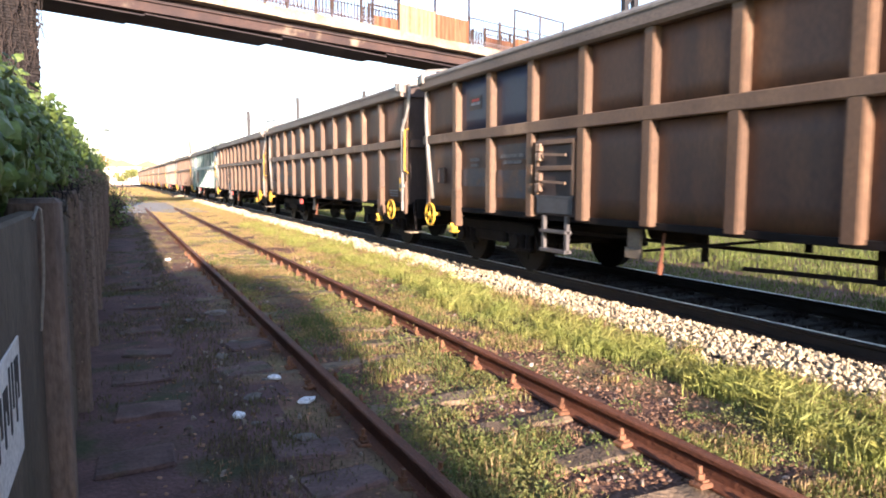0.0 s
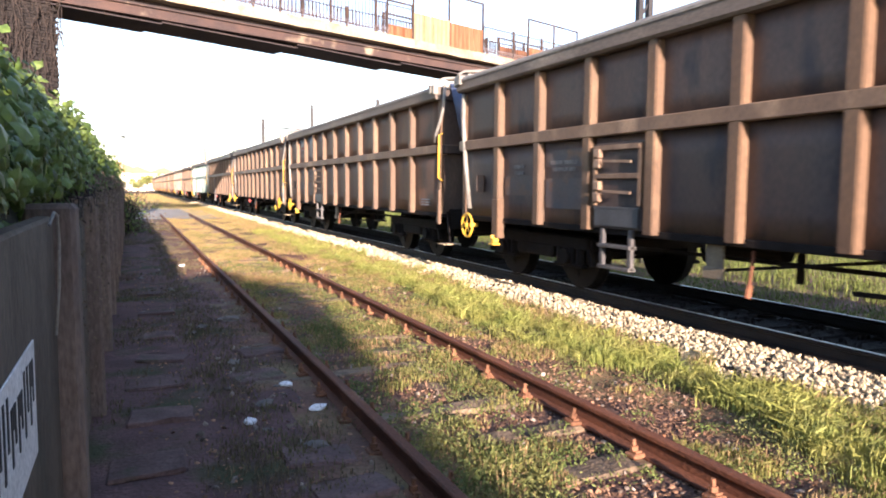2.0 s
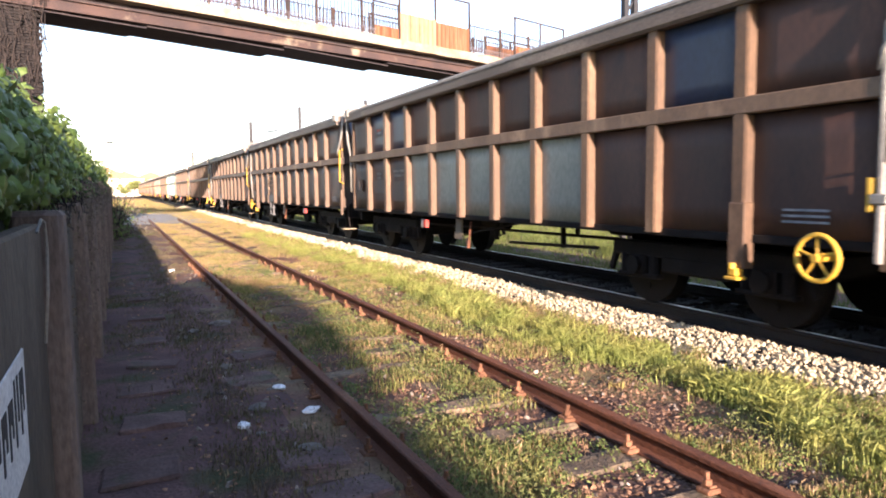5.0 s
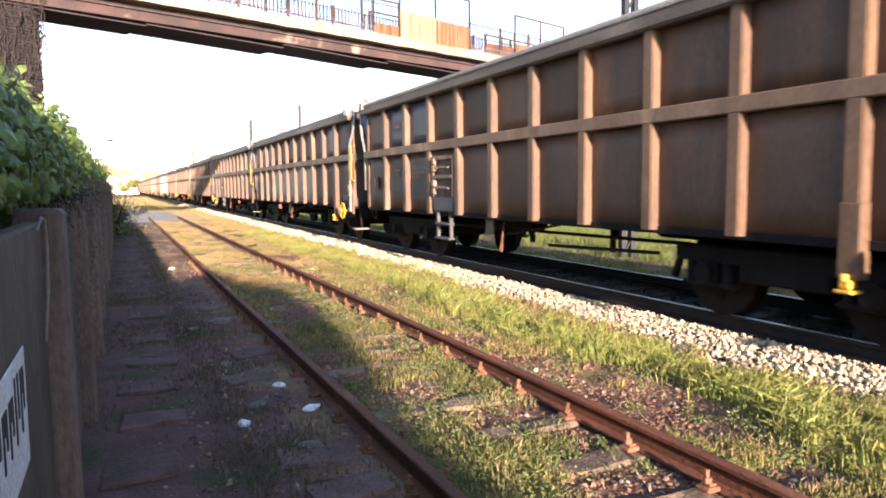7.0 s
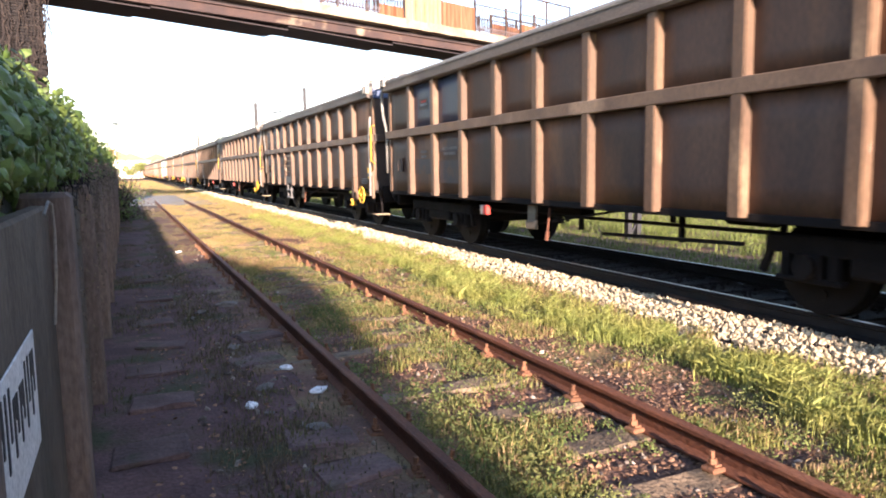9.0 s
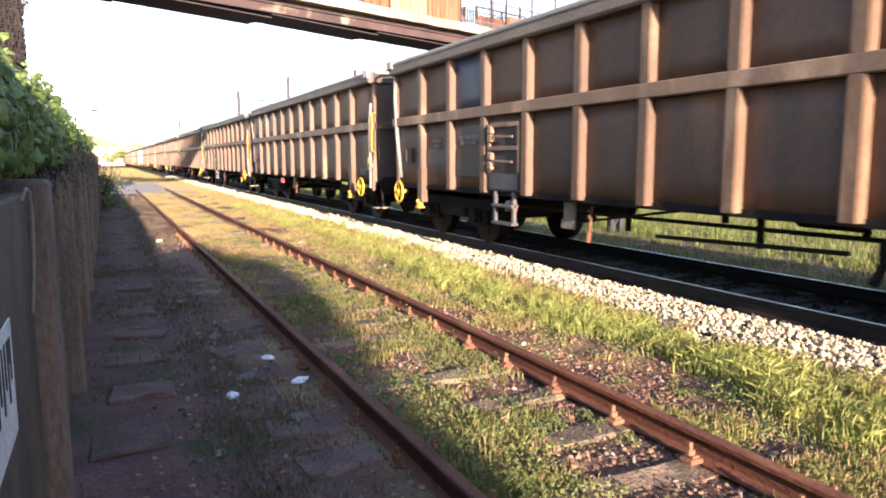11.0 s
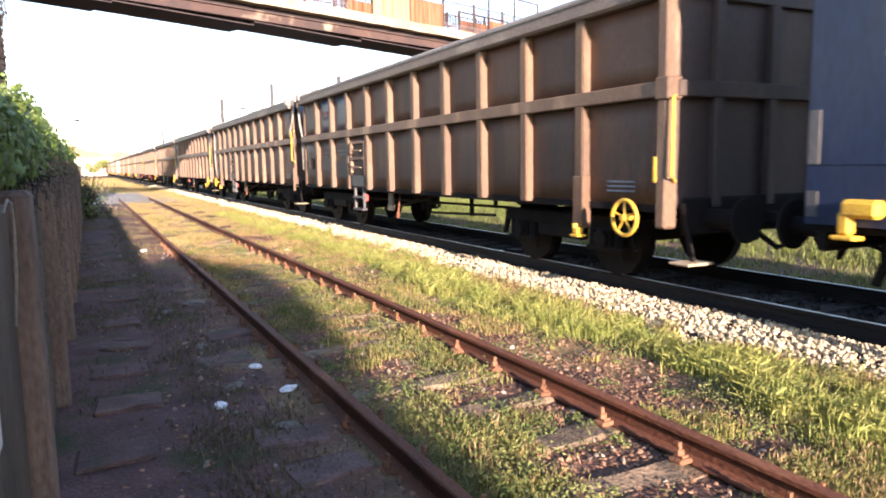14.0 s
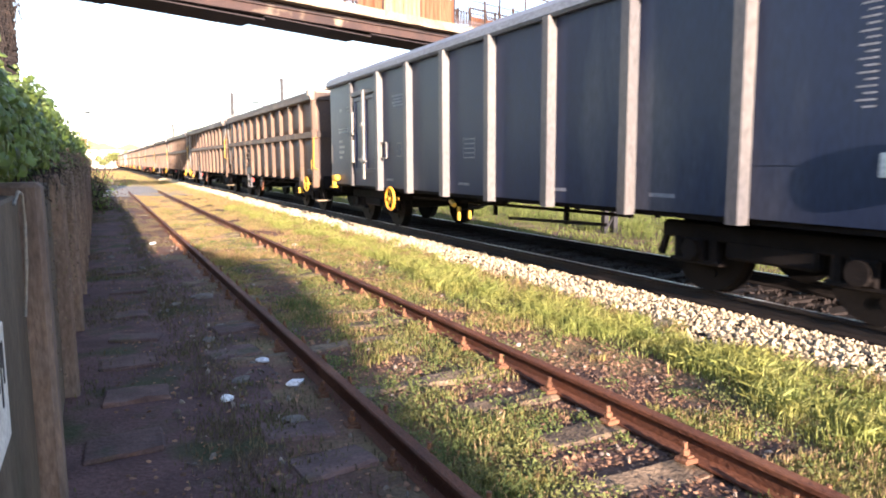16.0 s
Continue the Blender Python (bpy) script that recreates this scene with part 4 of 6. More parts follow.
def build_lamp():
    lp = thing("street_lamp", "thin pale street lamp beside the crossing road", "street lamp", (-0.55, 60, 0))
    # unseen pole added under the lamp head, white to imitate the sky's glare
    bm = bmesh.new()
    rod(bm, (0, 0, -0.1), (0, 0, 5.35), 0.035, 8, 0.022)
    part("pole", bm, WHITE, lp, "added thin pole, white so that it washes out in the sky")
    bm = bmesh.new()
    bmesh.ops.create_icosphere(bm, subdivisions=2, radius=0.2)
    for v in bm.verts:
        v.co = Vector((v.co.x * 1.4 + 0.15, v.co.y, v.co.z * 0.45 + 5.38))
    part("lamp_head", bm, MAST, lp, "grey lamp head")
    gt = thing("barrier_gantry", "grey post with a long crossbar beside the road", "barrier", (-2.1, 58, 0))
    bm = bmesh.new()
    box(bm, -0.05, 0.05, -0.05, 0.05, -0.1, 3.85)
    part("post", bm, MAST, gt)
    bm = bmesh.new()
    box(bm, -0.9, 1.7, -0.04, 0.04, 3.82, 3.92)
    part("crossbar", bm, MAST, gt)


build_lamp()

PLASTER = surface("sunlit_plaster", (0.62, 0.54, 0.40), (0.52, 0.44, 0.32), 0.5, 0.9, 0, 0.1, 10)
ROOF = surface("clay_roof", (0.33, 0.18, 0.11), (0.27, 0.15, 0.10), 0.8, 0.9, 0, 0.2, 10)
GLASS = surface("dark_window", (0.06, 0.065, 0.07), (0.09, 0.09, 0.09), 1, 0.3, 0, 0, 10)


def house(x, y, w, d, h, label):
    t = thing("house", label, "house", (x, y, -0.05), group="far houses")
    bm = bmesh.new()
    box(bm, -w / 2, w / 2, 0, d, 0, h)
    part("wall", bm, PLASTER, t)
    bm = bmesh.new()
    extrude_profile(bm, [(-w / 2 - 0.3, h), (w / 2 + 0.3, h), (0, h + w * 0.22)], -0.3, d + 0.3)
    part("roof", bm, ROOF, t, "clay tile roof")
    for fl in range(int(h / 3)):
        for k in range(int(w / 2.6)):
            bm = bmesh.new()
            cx = -w / 2 + 1.5 + 2.5 * k
            box(bm, cx - 0.45, cx + 0.45, -0.04, 0.1, fl * 3 + 1.0, fl * 3 + 2.3)
            part("window", bm, GLASS, t)


for x, y, w, d, h in ((-9, 190, 9, 10, 6.2), (-22, 210, 11, 9, 7.0), (2, 235, 10, 10, 5.5), (-14, 250, 14, 10, 9.2), (-36, 230, 12, 10, 6.5), (12, 300, 12, 10, 6.5), (-4, 320, 16, 10, 8)):
    house(x, y, w, d, h, "far sunlit plaster house with a clay roof")


def tree(x, y, h, seed, material, label):
    t = thing("tree", label, "tree", (x, y, -0.05), group="far trees")
    rg = np.random.default_rng(seed)
    bm = bmesh.new()
    tube(bm, [(0, 0, 0), (0.05, 0, h * 0.3), (rg.normal(0, 0.15), 0.1, h * 0.62)], 0.05 * h * 0.5, 6)
    for k in range(4):
        a = rg.uniform(0, 6.28)
        tube(bm, [(0.04, 0, h * 0.35), (math.cos(a) * h * 0.15, math.sin(a) * h * 0.15, h * 0.55), (math.cos(a) * h * 0.24, math.sin(a) * h * 0.24, h * 0.75)], 0.02 * h * 0.5, 5)
    part("trunk", bm, TWIG, t, "brown trunk and limbs")
    pl = []
    lobes = [(rg.normal(0, 0.16) * h, rg.normal(0, 0.16) * h, h * rg.uniform(0.42, 0.85), h * rg.uniform(0.12, 0.24)) for _ in range(9)]
    for _ in range(1100):
        cx, cy, cz, r = lobes[rg.integers(9)]
        n = rg.normal(size=3)
        n /= np.linalg.norm(n)
        rr = r * rg.uniform(0.6, 1.1)
        pl.append((cx + n[0] * rr, cy + n[1] * rr, cz + n[2] * rr * 0.8, n[0], n[1], n[2]))
    o = leaves("crown", pl, material, "loose leafy crown", "", (0.03 * h, 0.055 * h), t)
    for key in ("category", "kind"):
        if key in o:
            del o[key]


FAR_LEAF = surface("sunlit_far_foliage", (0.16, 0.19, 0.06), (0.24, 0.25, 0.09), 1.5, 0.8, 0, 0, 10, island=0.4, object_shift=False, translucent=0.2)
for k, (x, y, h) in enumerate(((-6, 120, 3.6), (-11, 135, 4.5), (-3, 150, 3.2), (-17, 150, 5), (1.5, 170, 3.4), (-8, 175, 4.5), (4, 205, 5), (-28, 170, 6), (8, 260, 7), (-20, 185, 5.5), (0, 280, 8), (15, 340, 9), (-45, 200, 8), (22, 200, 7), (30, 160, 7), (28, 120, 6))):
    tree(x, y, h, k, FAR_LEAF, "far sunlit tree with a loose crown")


def build_shrub():
    """Dark shrubs with bare twigs where the wall ends."""
    t = thing("roadside_shrub", "dark straggly shrub at the end of the wall", "shrub", (-0.1, 27.5, 0))
    rg = np.random.default_rng(77)
    pl = [(rg.normal(-0.1, 0.32), rg.normal(0, 0.8), abs(rg.normal(0.45, 0.4)), 0, -0.5, 0.6) for _ in range(2600)]
    o = leaves("foliage", pl[:1300], LEAF, "dull green leaves", "", (0.03, 0.06), t)
    d = leaves("dry_foliage", [(x * 1.35, y * 1.2, z * 1.25, a, b, c) for x, y, z, a, b, c in pl[1300:]], DRY_IVY, "dry brown leaves", "", (0.03, 0.06), t)
    for q in (o, d):
        for key in ("category", "kind"):
            if key in q:
                del q[key]
    bm = bmesh.new()
    for _ in range(40):
        a = rg.uniform(-0.8, 0.8)
        tube(bm, [(rg.normal(-0.1, 0.2), rg.normal(0, 0.5), 0), (a * 0.6, rg.normal(0, 0.5), 0.7), (a * 1.2 + 0.1, rg.normal(0, 0.6), rg.uniform(0.7, 1.5))], 0.012, 4)
    tagged(part("stem", bm, TWIG, t, "bare stems"), kind="stuff")


build_shrub()


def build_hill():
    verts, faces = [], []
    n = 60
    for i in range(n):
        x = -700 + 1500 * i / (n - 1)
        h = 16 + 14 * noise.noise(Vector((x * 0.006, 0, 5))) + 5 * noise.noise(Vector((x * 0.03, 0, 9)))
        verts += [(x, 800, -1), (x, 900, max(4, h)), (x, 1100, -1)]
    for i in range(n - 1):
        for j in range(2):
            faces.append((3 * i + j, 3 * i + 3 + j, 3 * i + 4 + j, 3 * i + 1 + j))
    # distance haze comes from the hills' pale colour alone
    raw("backdrop_hills", verts, faces, surface("hazy_far_hill", (0.36, 0.36, 0.32), (0.42, 0.40, 0.33), 0.02, 1.0, 0, 0, 0.2, object_shift=False), "low hills on the horizon, haze put into their pale colour", "hills", "structure")


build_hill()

# ---- wagons ----
RIBS = [4.95 - 1.1556 * k for k in range(10)]      # rib centres along a brown wagon, front to back
FRONT, BACK = 6.25, -6.82                          # the body's two ends, from the middle rib gap
HALF, SKIN, OUT = (FRONT - BACK) / 2, 1.36, 1.46   # half length of the body; panel plane and rib face from the middle
BODY_Y = (FRONT + BACK) / 2
LOW, MID0, MID1, TOP0, TOP1 = 0.90, 2.00, 2.16, 2.96, 3.19
MESHES = {}


def cached(key, material, build, smooth=False):
    if key not in MESHES:
        bm = bmesh.new()
        build(bm)
        MESHES[key] = mesh_of(key.split("|")[0], bm, material, smooth)
    return MESHES[key]


def wheelset_mesh(bm):
    rod(bm, (-0.95, 0, 0), (0.95, 0, 0), 0.08, 10)
    for sx in (-1, 1):
        rod(bm, (sx * 0.685, 0, 0), (sx * 0.82, 0, 0), 0.46, 28)
        rod(bm, (sx * 0.66, 0, 0), (sx * 0.69, 0, 0), 0.485, 28)
        for k in range(4):
            a = k * math.pi / 2 + 0.3
            rod(bm, (sx * 0.82, 0.27 * math.cos(a), 0.27 * math.sin(a)), (sx * 0.835, 0.27 * math.cos(a), 0.27 * math.sin(a)), 0.05, 8)


def bogie_frame_mesh(bm):
    for sx in (-1, 1):
        x = sx * 0.98
        box(bm, x - 0.05, x + 0.05, -1.35, 1.35, 0.56, 0.74, 0.02)
        box(bm, x - 0.06, x + 0.06, -0.5, 0.5, 0.40, 0.60, 0.03)
        for y in (-0.9, 0.9):
            box(bm, x - 0.07, x + 0.07, y - 0.14, y + 0.14, 0.34, 0.58, 0.02)
            rod(bm, (x - 0.02, y, 0.46), (x + sx * 0.13, y, 0.46), 0.11, 12)
            for d in (-0.24, 0.24):
                rod(bm, (x, y + d, 0.36), (x, y + d, 0.58), 0.065, 8)
            box(bm, x - 0.06, x + 0.06, y - 0.34, y + 0.34, 0.31, 0.36, 0.01)
        bar(bm, (x, -1.3, 0.66), (x, -1.42, 0.36), 0.06, 0.06)
        bar(bm, (x, 1.3, 0.66), (x, 1.42, 0.36), 0.06, 0.06)
    box(bm, -0.95, 0.95, -0.16, 0.16, 0.5, 0.76, 0.02)
    for y in (-1.35, 1.35):
        box(bm, -0.98, 0.98, y - 0.05, y + 0.05, 0.56, 0.70)


def underframe_mesh(bm):
    box(bm, -0.22, 0.22, BACK + 0.1, FRONT - 0.1, 0.80, 1.02)
    for sx in (-1, 1):
        box(bm, sx * 1.30 - 0.05, sx * 1.30 + 0.05, BACK + 0.05, FRONT - 0.05, 0.86, 1.0)
    for y in (BACK + 0.1, -4.6, -2.3, 0, 2.3, 4.6, FRONT - 0.1):
        box(bm, -1.3, 1.3, y - 0.07, y + 0.07, 0.84, 1.0)
    box(bm, -1.34, 1.34, BACK + 0.05, FRONT - 0.05, 0.97, 1.04)


def rigging_mesh(bm):
    bar(bm, (-0.9, -3.2, 0.72), (-0.9, 3.2, 0.66), 0.05, 0.04)
    bar(bm, (0.5, -3.2, 0.70), (0.6, 3.2, 0.72), 0.04, 0.04)
    bar(bm, (-1.1, -1.2, 0.86), (-1.1, 0.9, 0.55), 0.05, 0.03)
    bar(bm, (-1.05, -2.9, 0.60), (-1.0, -0.6, 0.52), 0.04, 0.04)
    for y in (-1.9, 0.0):
        bar(bm, (-0.9, y, 0.90), (-0.9, y, 0.52), 0.05, 0.06)
        bar(bm, (0.7, y, 0.90), (0.7, y, 0.55), 0.05, 0.08)
    rod(bm, (-0.35, 0.6, 0.74), (-0.35, 1.4, 0.74), 0.11, 14)
    rod(bm, (0.45, -2.0, 0.74), (0.45, -1.3, 0.74), 0.12, 14)


def coupler_mesh(bm):
    for sx in (-1, 1):
        rod(bm, (sx * 0.875, 0, 0.79), (sx * 0.875, 0.36, 0.79), 0.10, 12)
        rod(bm, (sx * 0.875, 0.36, 0.79), (sx * 0.875, 0.50, 0.79), 0.075, 12)
        rod(bm, (sx * 0.875, 0.48, 0.79), (sx * 0.875, 0.512, 0.79), 0.225, 18)
    box(bm, -1.2, 1.2, -0.06, 0.05, 0.62, 1.0, 0.02)
    box(bm, -0.09, 0.09, 0, 0.34, 0.70, 0.82, 0.02)
    ring(bm, (0, 0.42, 0.70), 0.09, 0.025, n=14, k=6)
    tube(bm, [(-0.4, 0.05, 0.78), (-0.42, 0.28, 0.62), (-0.36, 0.40, 0.46), (-0.2, 0.5, 0.50)], 0.03, 8)
    tube(bm, [(0.35, 0.05, 0.78), (0.36, 0.25, 0.60), (0.30, 0.40, 0.48), (0.2, 0.5, 0.55)], 0.03, 8)


def hand_wheel_rim(bm):
    ring(bm, (0, 0, 0), 0.185, 0.021, n=28, k=8)


def hand_wheel_spokes(bm):
    for k in range(5):
        a = 2 * math.pi * k / 5 + 0.3
        rod(bm, (0, 0, 0), (0, 0.18 * math.cos(a), 0.18 * math.sin(a)), 0.012, 6)
    rod(bm, (-0.04, 0, 0), (0.18, 0, 0), 0.035, 10)


def running_gear(w, spin):
    """Bogies, wheelsets, frame and couplings, common to all wagons."""
    for y in (-4.5, 4.5):
        bogie = part("bogie", cached("bogie_frame", UNDER, bogie_frame_mesh), None, w, "steel bogie with the wagon's shade in its colour", at=(0, y * spin["pivot"] / 4.5, 0))
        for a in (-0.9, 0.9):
            ws = part("wheelset", cached("wheelset", WHEEL_STEEL, wheelset_mesh), None, bogie, "steel wheelset with the wagon's shade in its colour", at=(0, a, 0.46))
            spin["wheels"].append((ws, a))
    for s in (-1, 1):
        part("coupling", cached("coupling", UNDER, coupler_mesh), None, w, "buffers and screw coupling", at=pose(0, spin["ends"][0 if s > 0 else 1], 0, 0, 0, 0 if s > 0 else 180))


def brown_wagon(spec, spin):
    """An open high-sided box wagon with outside ribs and a rolled cover."""
    w = thing("freight_wagon", spec.get("label", "rust-brown ribbed open box wagon with a grey cover"), "freight wagon", group="freight train")
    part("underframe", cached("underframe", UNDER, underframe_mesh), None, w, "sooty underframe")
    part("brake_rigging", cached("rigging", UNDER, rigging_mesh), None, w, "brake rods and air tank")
    running_gear(w, spin)

    bays = [(FRONT - 0.06, RIBS[0])] + [(RIBS[k], RIBS[k + 1]) for k in range(9)] + [(RIBS[9], BACK + 0.06)]
    blue, grey = spec.get("blue", ()), spec.get("grey", ())
    for sx in (-1, 1):
        for i, (ya, yb) in enumerate(bays):
            ln, mid = ya - yb, (ya + yb) / 2
            for lvl, (z0, z1) in enumerate(((LOW, MID0 + 0.02), (MID1 - 0.02, TOP0 + 0.02))):
                mat = spec.get("skin", RUST_PANEL) if spec.get("paint") is None else spec["paint"]
                if sx < 0 and (lvl == 1 and i in blue or lvl == 0 and i in spec.get("low_blue", ())):
                    mat = BLUE_PANEL
                if sx < 0 and lvl == 0 and i in grey:
                    mat = GREY_PANEL

                def build(bm, ln=ln, z0=z0, z1=z1):
                    r = bmesh.ops.create_grid(bm, x_segments=4, y_segments=4, size=0.5)
                    for v in r["verts"]:
                        x, y = v.co.x, v.co.y
                        bulge = 0.005 * (1 - (2 * x) ** 2) * (1 - (2 * y) ** 2)
                        v.co = Vector((-bulge, x * ln, (z0 + z1) / 2 + y * (z1 - z0)))
                    geo = bmesh.ops.extrude_face_region(bm, geom=bm.faces[:])
                    for v in (g for g in geo["geom"] if isinstance(g, bmesh.types.BMVert)):
                        v.co.x += 0.04

                me = cached(f"panel|{mat.name}{ln:.2f}{lvl}", mat, build, True)
                label = "faded blue panel" if mat == BLUE_PANEL else ("pale grey-green panel" if mat == GREY_PANEL else "")
                part("panel", me, None, w, label, at=pose(sx * SKIN, mid, 0, 0, 0, 0 if sx < 0 else 180))

        def rib(bm):
            pr = [(-0.0, -0.085), (-0.10, -0.075), (-0.10, 0.075), (0.0, 0.085)]
            for z0, z1 in ((LOW - 0.01, TOP0 + 0.01),):
                a = [bm.verts.new((x, y, z0)) for x, y in pr]
                b = [bm.verts.new((x, y, z1)) for x, y in pr]
                for k in range(4):
                    bm.faces.new((a[k], a[(k + 1) % 4], b[(k + 1) % 4], b[k]))
                bm.faces.new(a)
                bm.faces.new(b[::-1])
            bmesh.ops.bevel(bm, geom=[e for e in bm.edges if abs(e.verts[0].co.z - e.verts[1].co.z) > 1 and e.verts[0].co.x < -0.08], offset=0.012, segments=2, affect="EDGES")

        frame_mat, beam_mat = (RUST_RIB, RUST_FRAME) if spec.get("paint") is None else (spec["paint"], spec["paint"])
        for y in RIBS:
            part("rib", cached("rib|" + frame_mat.name, frame_mat, rib), None, w, at=pose(sx * SKIN, y, 0, 0, 0, 0 if sx < 0 else 180))
        for y in ([RIBS[0]] if spec.get("pipe", "straight") == "straight" and not spec.get("back_wheel") else []) + ([RIBS[9]] if spec.get("back_wheel") else []):
            def foot(bm):
                box(bm, -0.108, 0.02, -0.095, 0.095, 0.62, 1.22, 0.012)
            fo = part("rib_foot", cached("rib_foot|" + frame_mat.name, frame_mat, foot), None, w, at=pose(sx * SKIN, y, 0, 0, 0, 0 if sx < 0 else 180))

            def hook(bm):
                box(bm, -0.145, -0.05, -0.05, 0.05, 0.545, 0.625, 0.015)
                box(bm, -0.165, -0.03, -0.075, 0.075, 0.515, 0.545, 0.01)
                rod(bm, (-0.14, 0, 0.62), (-0.14, 0, 0.67), 0.03, 8)
            if sx < 0:
                part("rope_hook", cached("rope_hook", YELLOW, hook), None, fo, "worn yellow rope hook")

        def beam(bm):
            box(bm, -0.106, 0.0, -HALF, HALF, MID0 + 0.002, MID1 - 0.002, 0.012)
        part("middle_beam", cached("middle_beam|" + beam_mat.name, beam_mat, beam), None, w, at=pose(sx * SKIN, BODY_Y, 0, 0, 0, 0 if sx < 0 else 180))

        def topbeam(bm):
            extrude_profile(bm, [(0.03, TOP0), (-0.12, TOP0), (-0.15, TOP0 + 0.03), (-0.15, TOP1 - 0.04), (-0.12, TOP1), (0.03, TOP1)], -HALF - 0.02, HALF + 0.02)
        part("top_beam", cached("top_beam", TOP_BEAM, topbeam), None, w, at=pose(sx * SKIN, BODY_Y, 0, 0, 0, 0 if sx < 0 else 180))

        def corner(bm):
            box(bm, -0.028, 0.05, -0.06, 0.06, LOW, TOP0, 0.012)
        for y in (BACK + 0.05, FRONT - 0.05):
            part("corner_post", cached("corner_post|" + frame_mat.name, frame_mat, corner), None, w, at=pose(sx * SKIN, y, 0, 0, 0, 0 if sx < 0 else 180))

        def sill(bm):
            box(bm, -0.03, 0.03, -HALF, HALF, LOW - 0.05, LOW + 0.03, 0.008)
        part("side_sill", cached("side_sill", UNDER, sill), None, w, at=pose(sx * (SKIN - 0.02), BODY_Y, 0, 0, 0, 0 if sx < 0 else 180))

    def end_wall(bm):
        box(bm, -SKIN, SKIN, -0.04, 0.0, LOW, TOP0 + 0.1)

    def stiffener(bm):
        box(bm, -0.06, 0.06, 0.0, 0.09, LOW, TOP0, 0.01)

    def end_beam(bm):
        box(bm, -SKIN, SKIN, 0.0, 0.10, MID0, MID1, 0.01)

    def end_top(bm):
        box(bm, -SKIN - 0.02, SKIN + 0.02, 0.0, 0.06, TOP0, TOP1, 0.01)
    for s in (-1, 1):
        ew = part("end_wall", cached("end_wall", END_PANEL, end_wall), None, w, "brown end wall with the next wagon's shade in its colour", at=pose(0, (FRONT if s > 0 else BACK) - s * 0.02, 0, 0, 0, 0 if s > 0 else 180))
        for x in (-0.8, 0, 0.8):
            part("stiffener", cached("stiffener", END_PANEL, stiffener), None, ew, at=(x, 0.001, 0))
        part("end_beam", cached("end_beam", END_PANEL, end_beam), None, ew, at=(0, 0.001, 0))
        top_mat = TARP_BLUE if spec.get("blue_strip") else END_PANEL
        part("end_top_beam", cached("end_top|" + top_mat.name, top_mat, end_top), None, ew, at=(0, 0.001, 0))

    def cover(bm):
        ys = [-HALF + 0.05 + (2 * HALF - 0.1) * i / 46 for i in range(47)]
        rows = []
        for j, y in enumerate(ys):
            row = []
            for i in range(9):
                x = (-1.525, -1.49, -1.1, -0.6, 0, 0.6, 1.1, 1.49, 1.525)[i]
                z = TOP1 + (0.006 if 0 < i < 8 else -0.03) + 0.13 * math.cos(x / 1.5 * math.pi / 2) + (0.012 * ((j % 4) == 0) + 0.012 * noise.noise(Vector((x * 2, y * 1.3, 0))) if 1 < i < 7 else 0)
                row.append(bm.verts.new((x, y, z)))
            rows.append(row)
        for a, b in zip(rows, rows[1:]):
            for i in range(8):
                bm.faces.new((a[i], a[i + 1], b[i + 1], b[i]))
        geo = bmesh.ops.extrude_face_region(bm, geom=bm.faces[:])
        for v in (g for g in geo["geom"] if isinstance(g, bmesh.types.BMVert)):
            v.co.z -= 0.03
    part("cover", cached("cover", COVER, cover), None, w, "dusty grey load cover", at=(0, BODY_Y, 0))

    def gable(bm):
        extrude_profile(bm, [(-1.36, TOP1 - 0.03), (1.36, TOP1 - 0.03), (1.30, TOP1 + 0.10), (0.6, TOP1 + 0.17), (-0.6, TOP1 + 0.17), (-1.30, TOP1 + 0.10)], 0.0, 0.05)
        for x in (-1.0, -0.55, -0.1, 0.35, 0.8):
            box(bm, x - 0.03, x + 0.03, 0.051, 0.075, TOP1 - 0.02, TOP1 + 0.10, 0.006)

    def grip_slot(bm):
        box(bm, -0.10, 0.10, 0.0, 0.012, -0.018, 0.018, 0.004)
    for s in (-1, 1):
        gb = part("cover_end", cached("cover_end", GABLE, gable), None, w, "pale dusty end panel of the cover", at=pose(0, (FRONT if s > 0 else BACK) - s * 0.0, 0, 0, 0, 0 if s > 0 else 180))
        for x in (0.58, 1.03):
            part("grip_slot", cached("grip_slot", UNDER, grip_slot), None, gb, "dark slot", at=(x, 0.051, TOP1 + 0.04))

    def clamp(bm):
        tube(bm, [(-0.1, 0.0, 0.0), (-0.12, 0.06, 0.1), (0.0, 0.1, 0.16), (0.35, 0.1, 0.2), (1.3, 0.1, 0.24)], 0.025, 6)
        box(bm, -0.2, -0.08, -0.14, -0.02, -0.1, 0.06, 0.01)
        box(bm, -0.19, -0.1, 0.02, 0.1, -0.12, 0.05, 0.01)
    for s in (-1, 1):
        part("cover_clamp", cached("cover_clamp", PIPE_GREY, clamp), None, w, "grey steel cover roller and clamps", at=pose(-SKIN, FRONT - 0.05, TOP1 - 0.02, 0, 0, 0) if s > 0 else pose(-SKIN, BACK + 0.05, TOP1 - 0.02) @ Matrix.Diagonal((1, -1, 1, 1)))
    if spec.get("tarp", True):
        def tarp(bm):
            top = [bm.verts.new((x, 0.10 + 0.05 * math.sin(3 * x), TOP1 + 0.06)) for x in np.linspace(-1.25, 1.25, 9)]
            mid = [bm.verts.new((x * 0.95, 0.22 + 0.05 * math.sin(4 * x + 1), TOP1 - 0.45)) for x in np.linspace(-1.2, 1.25, 9)]
            low = [bm.verts.new((x * 0.85, 0.16 + 0.06 * math.sin(5 * x), MID1 + 0.02 + 0.1 * abs(x))) for x in np.linspace(-1.0, 1.25, 9)]
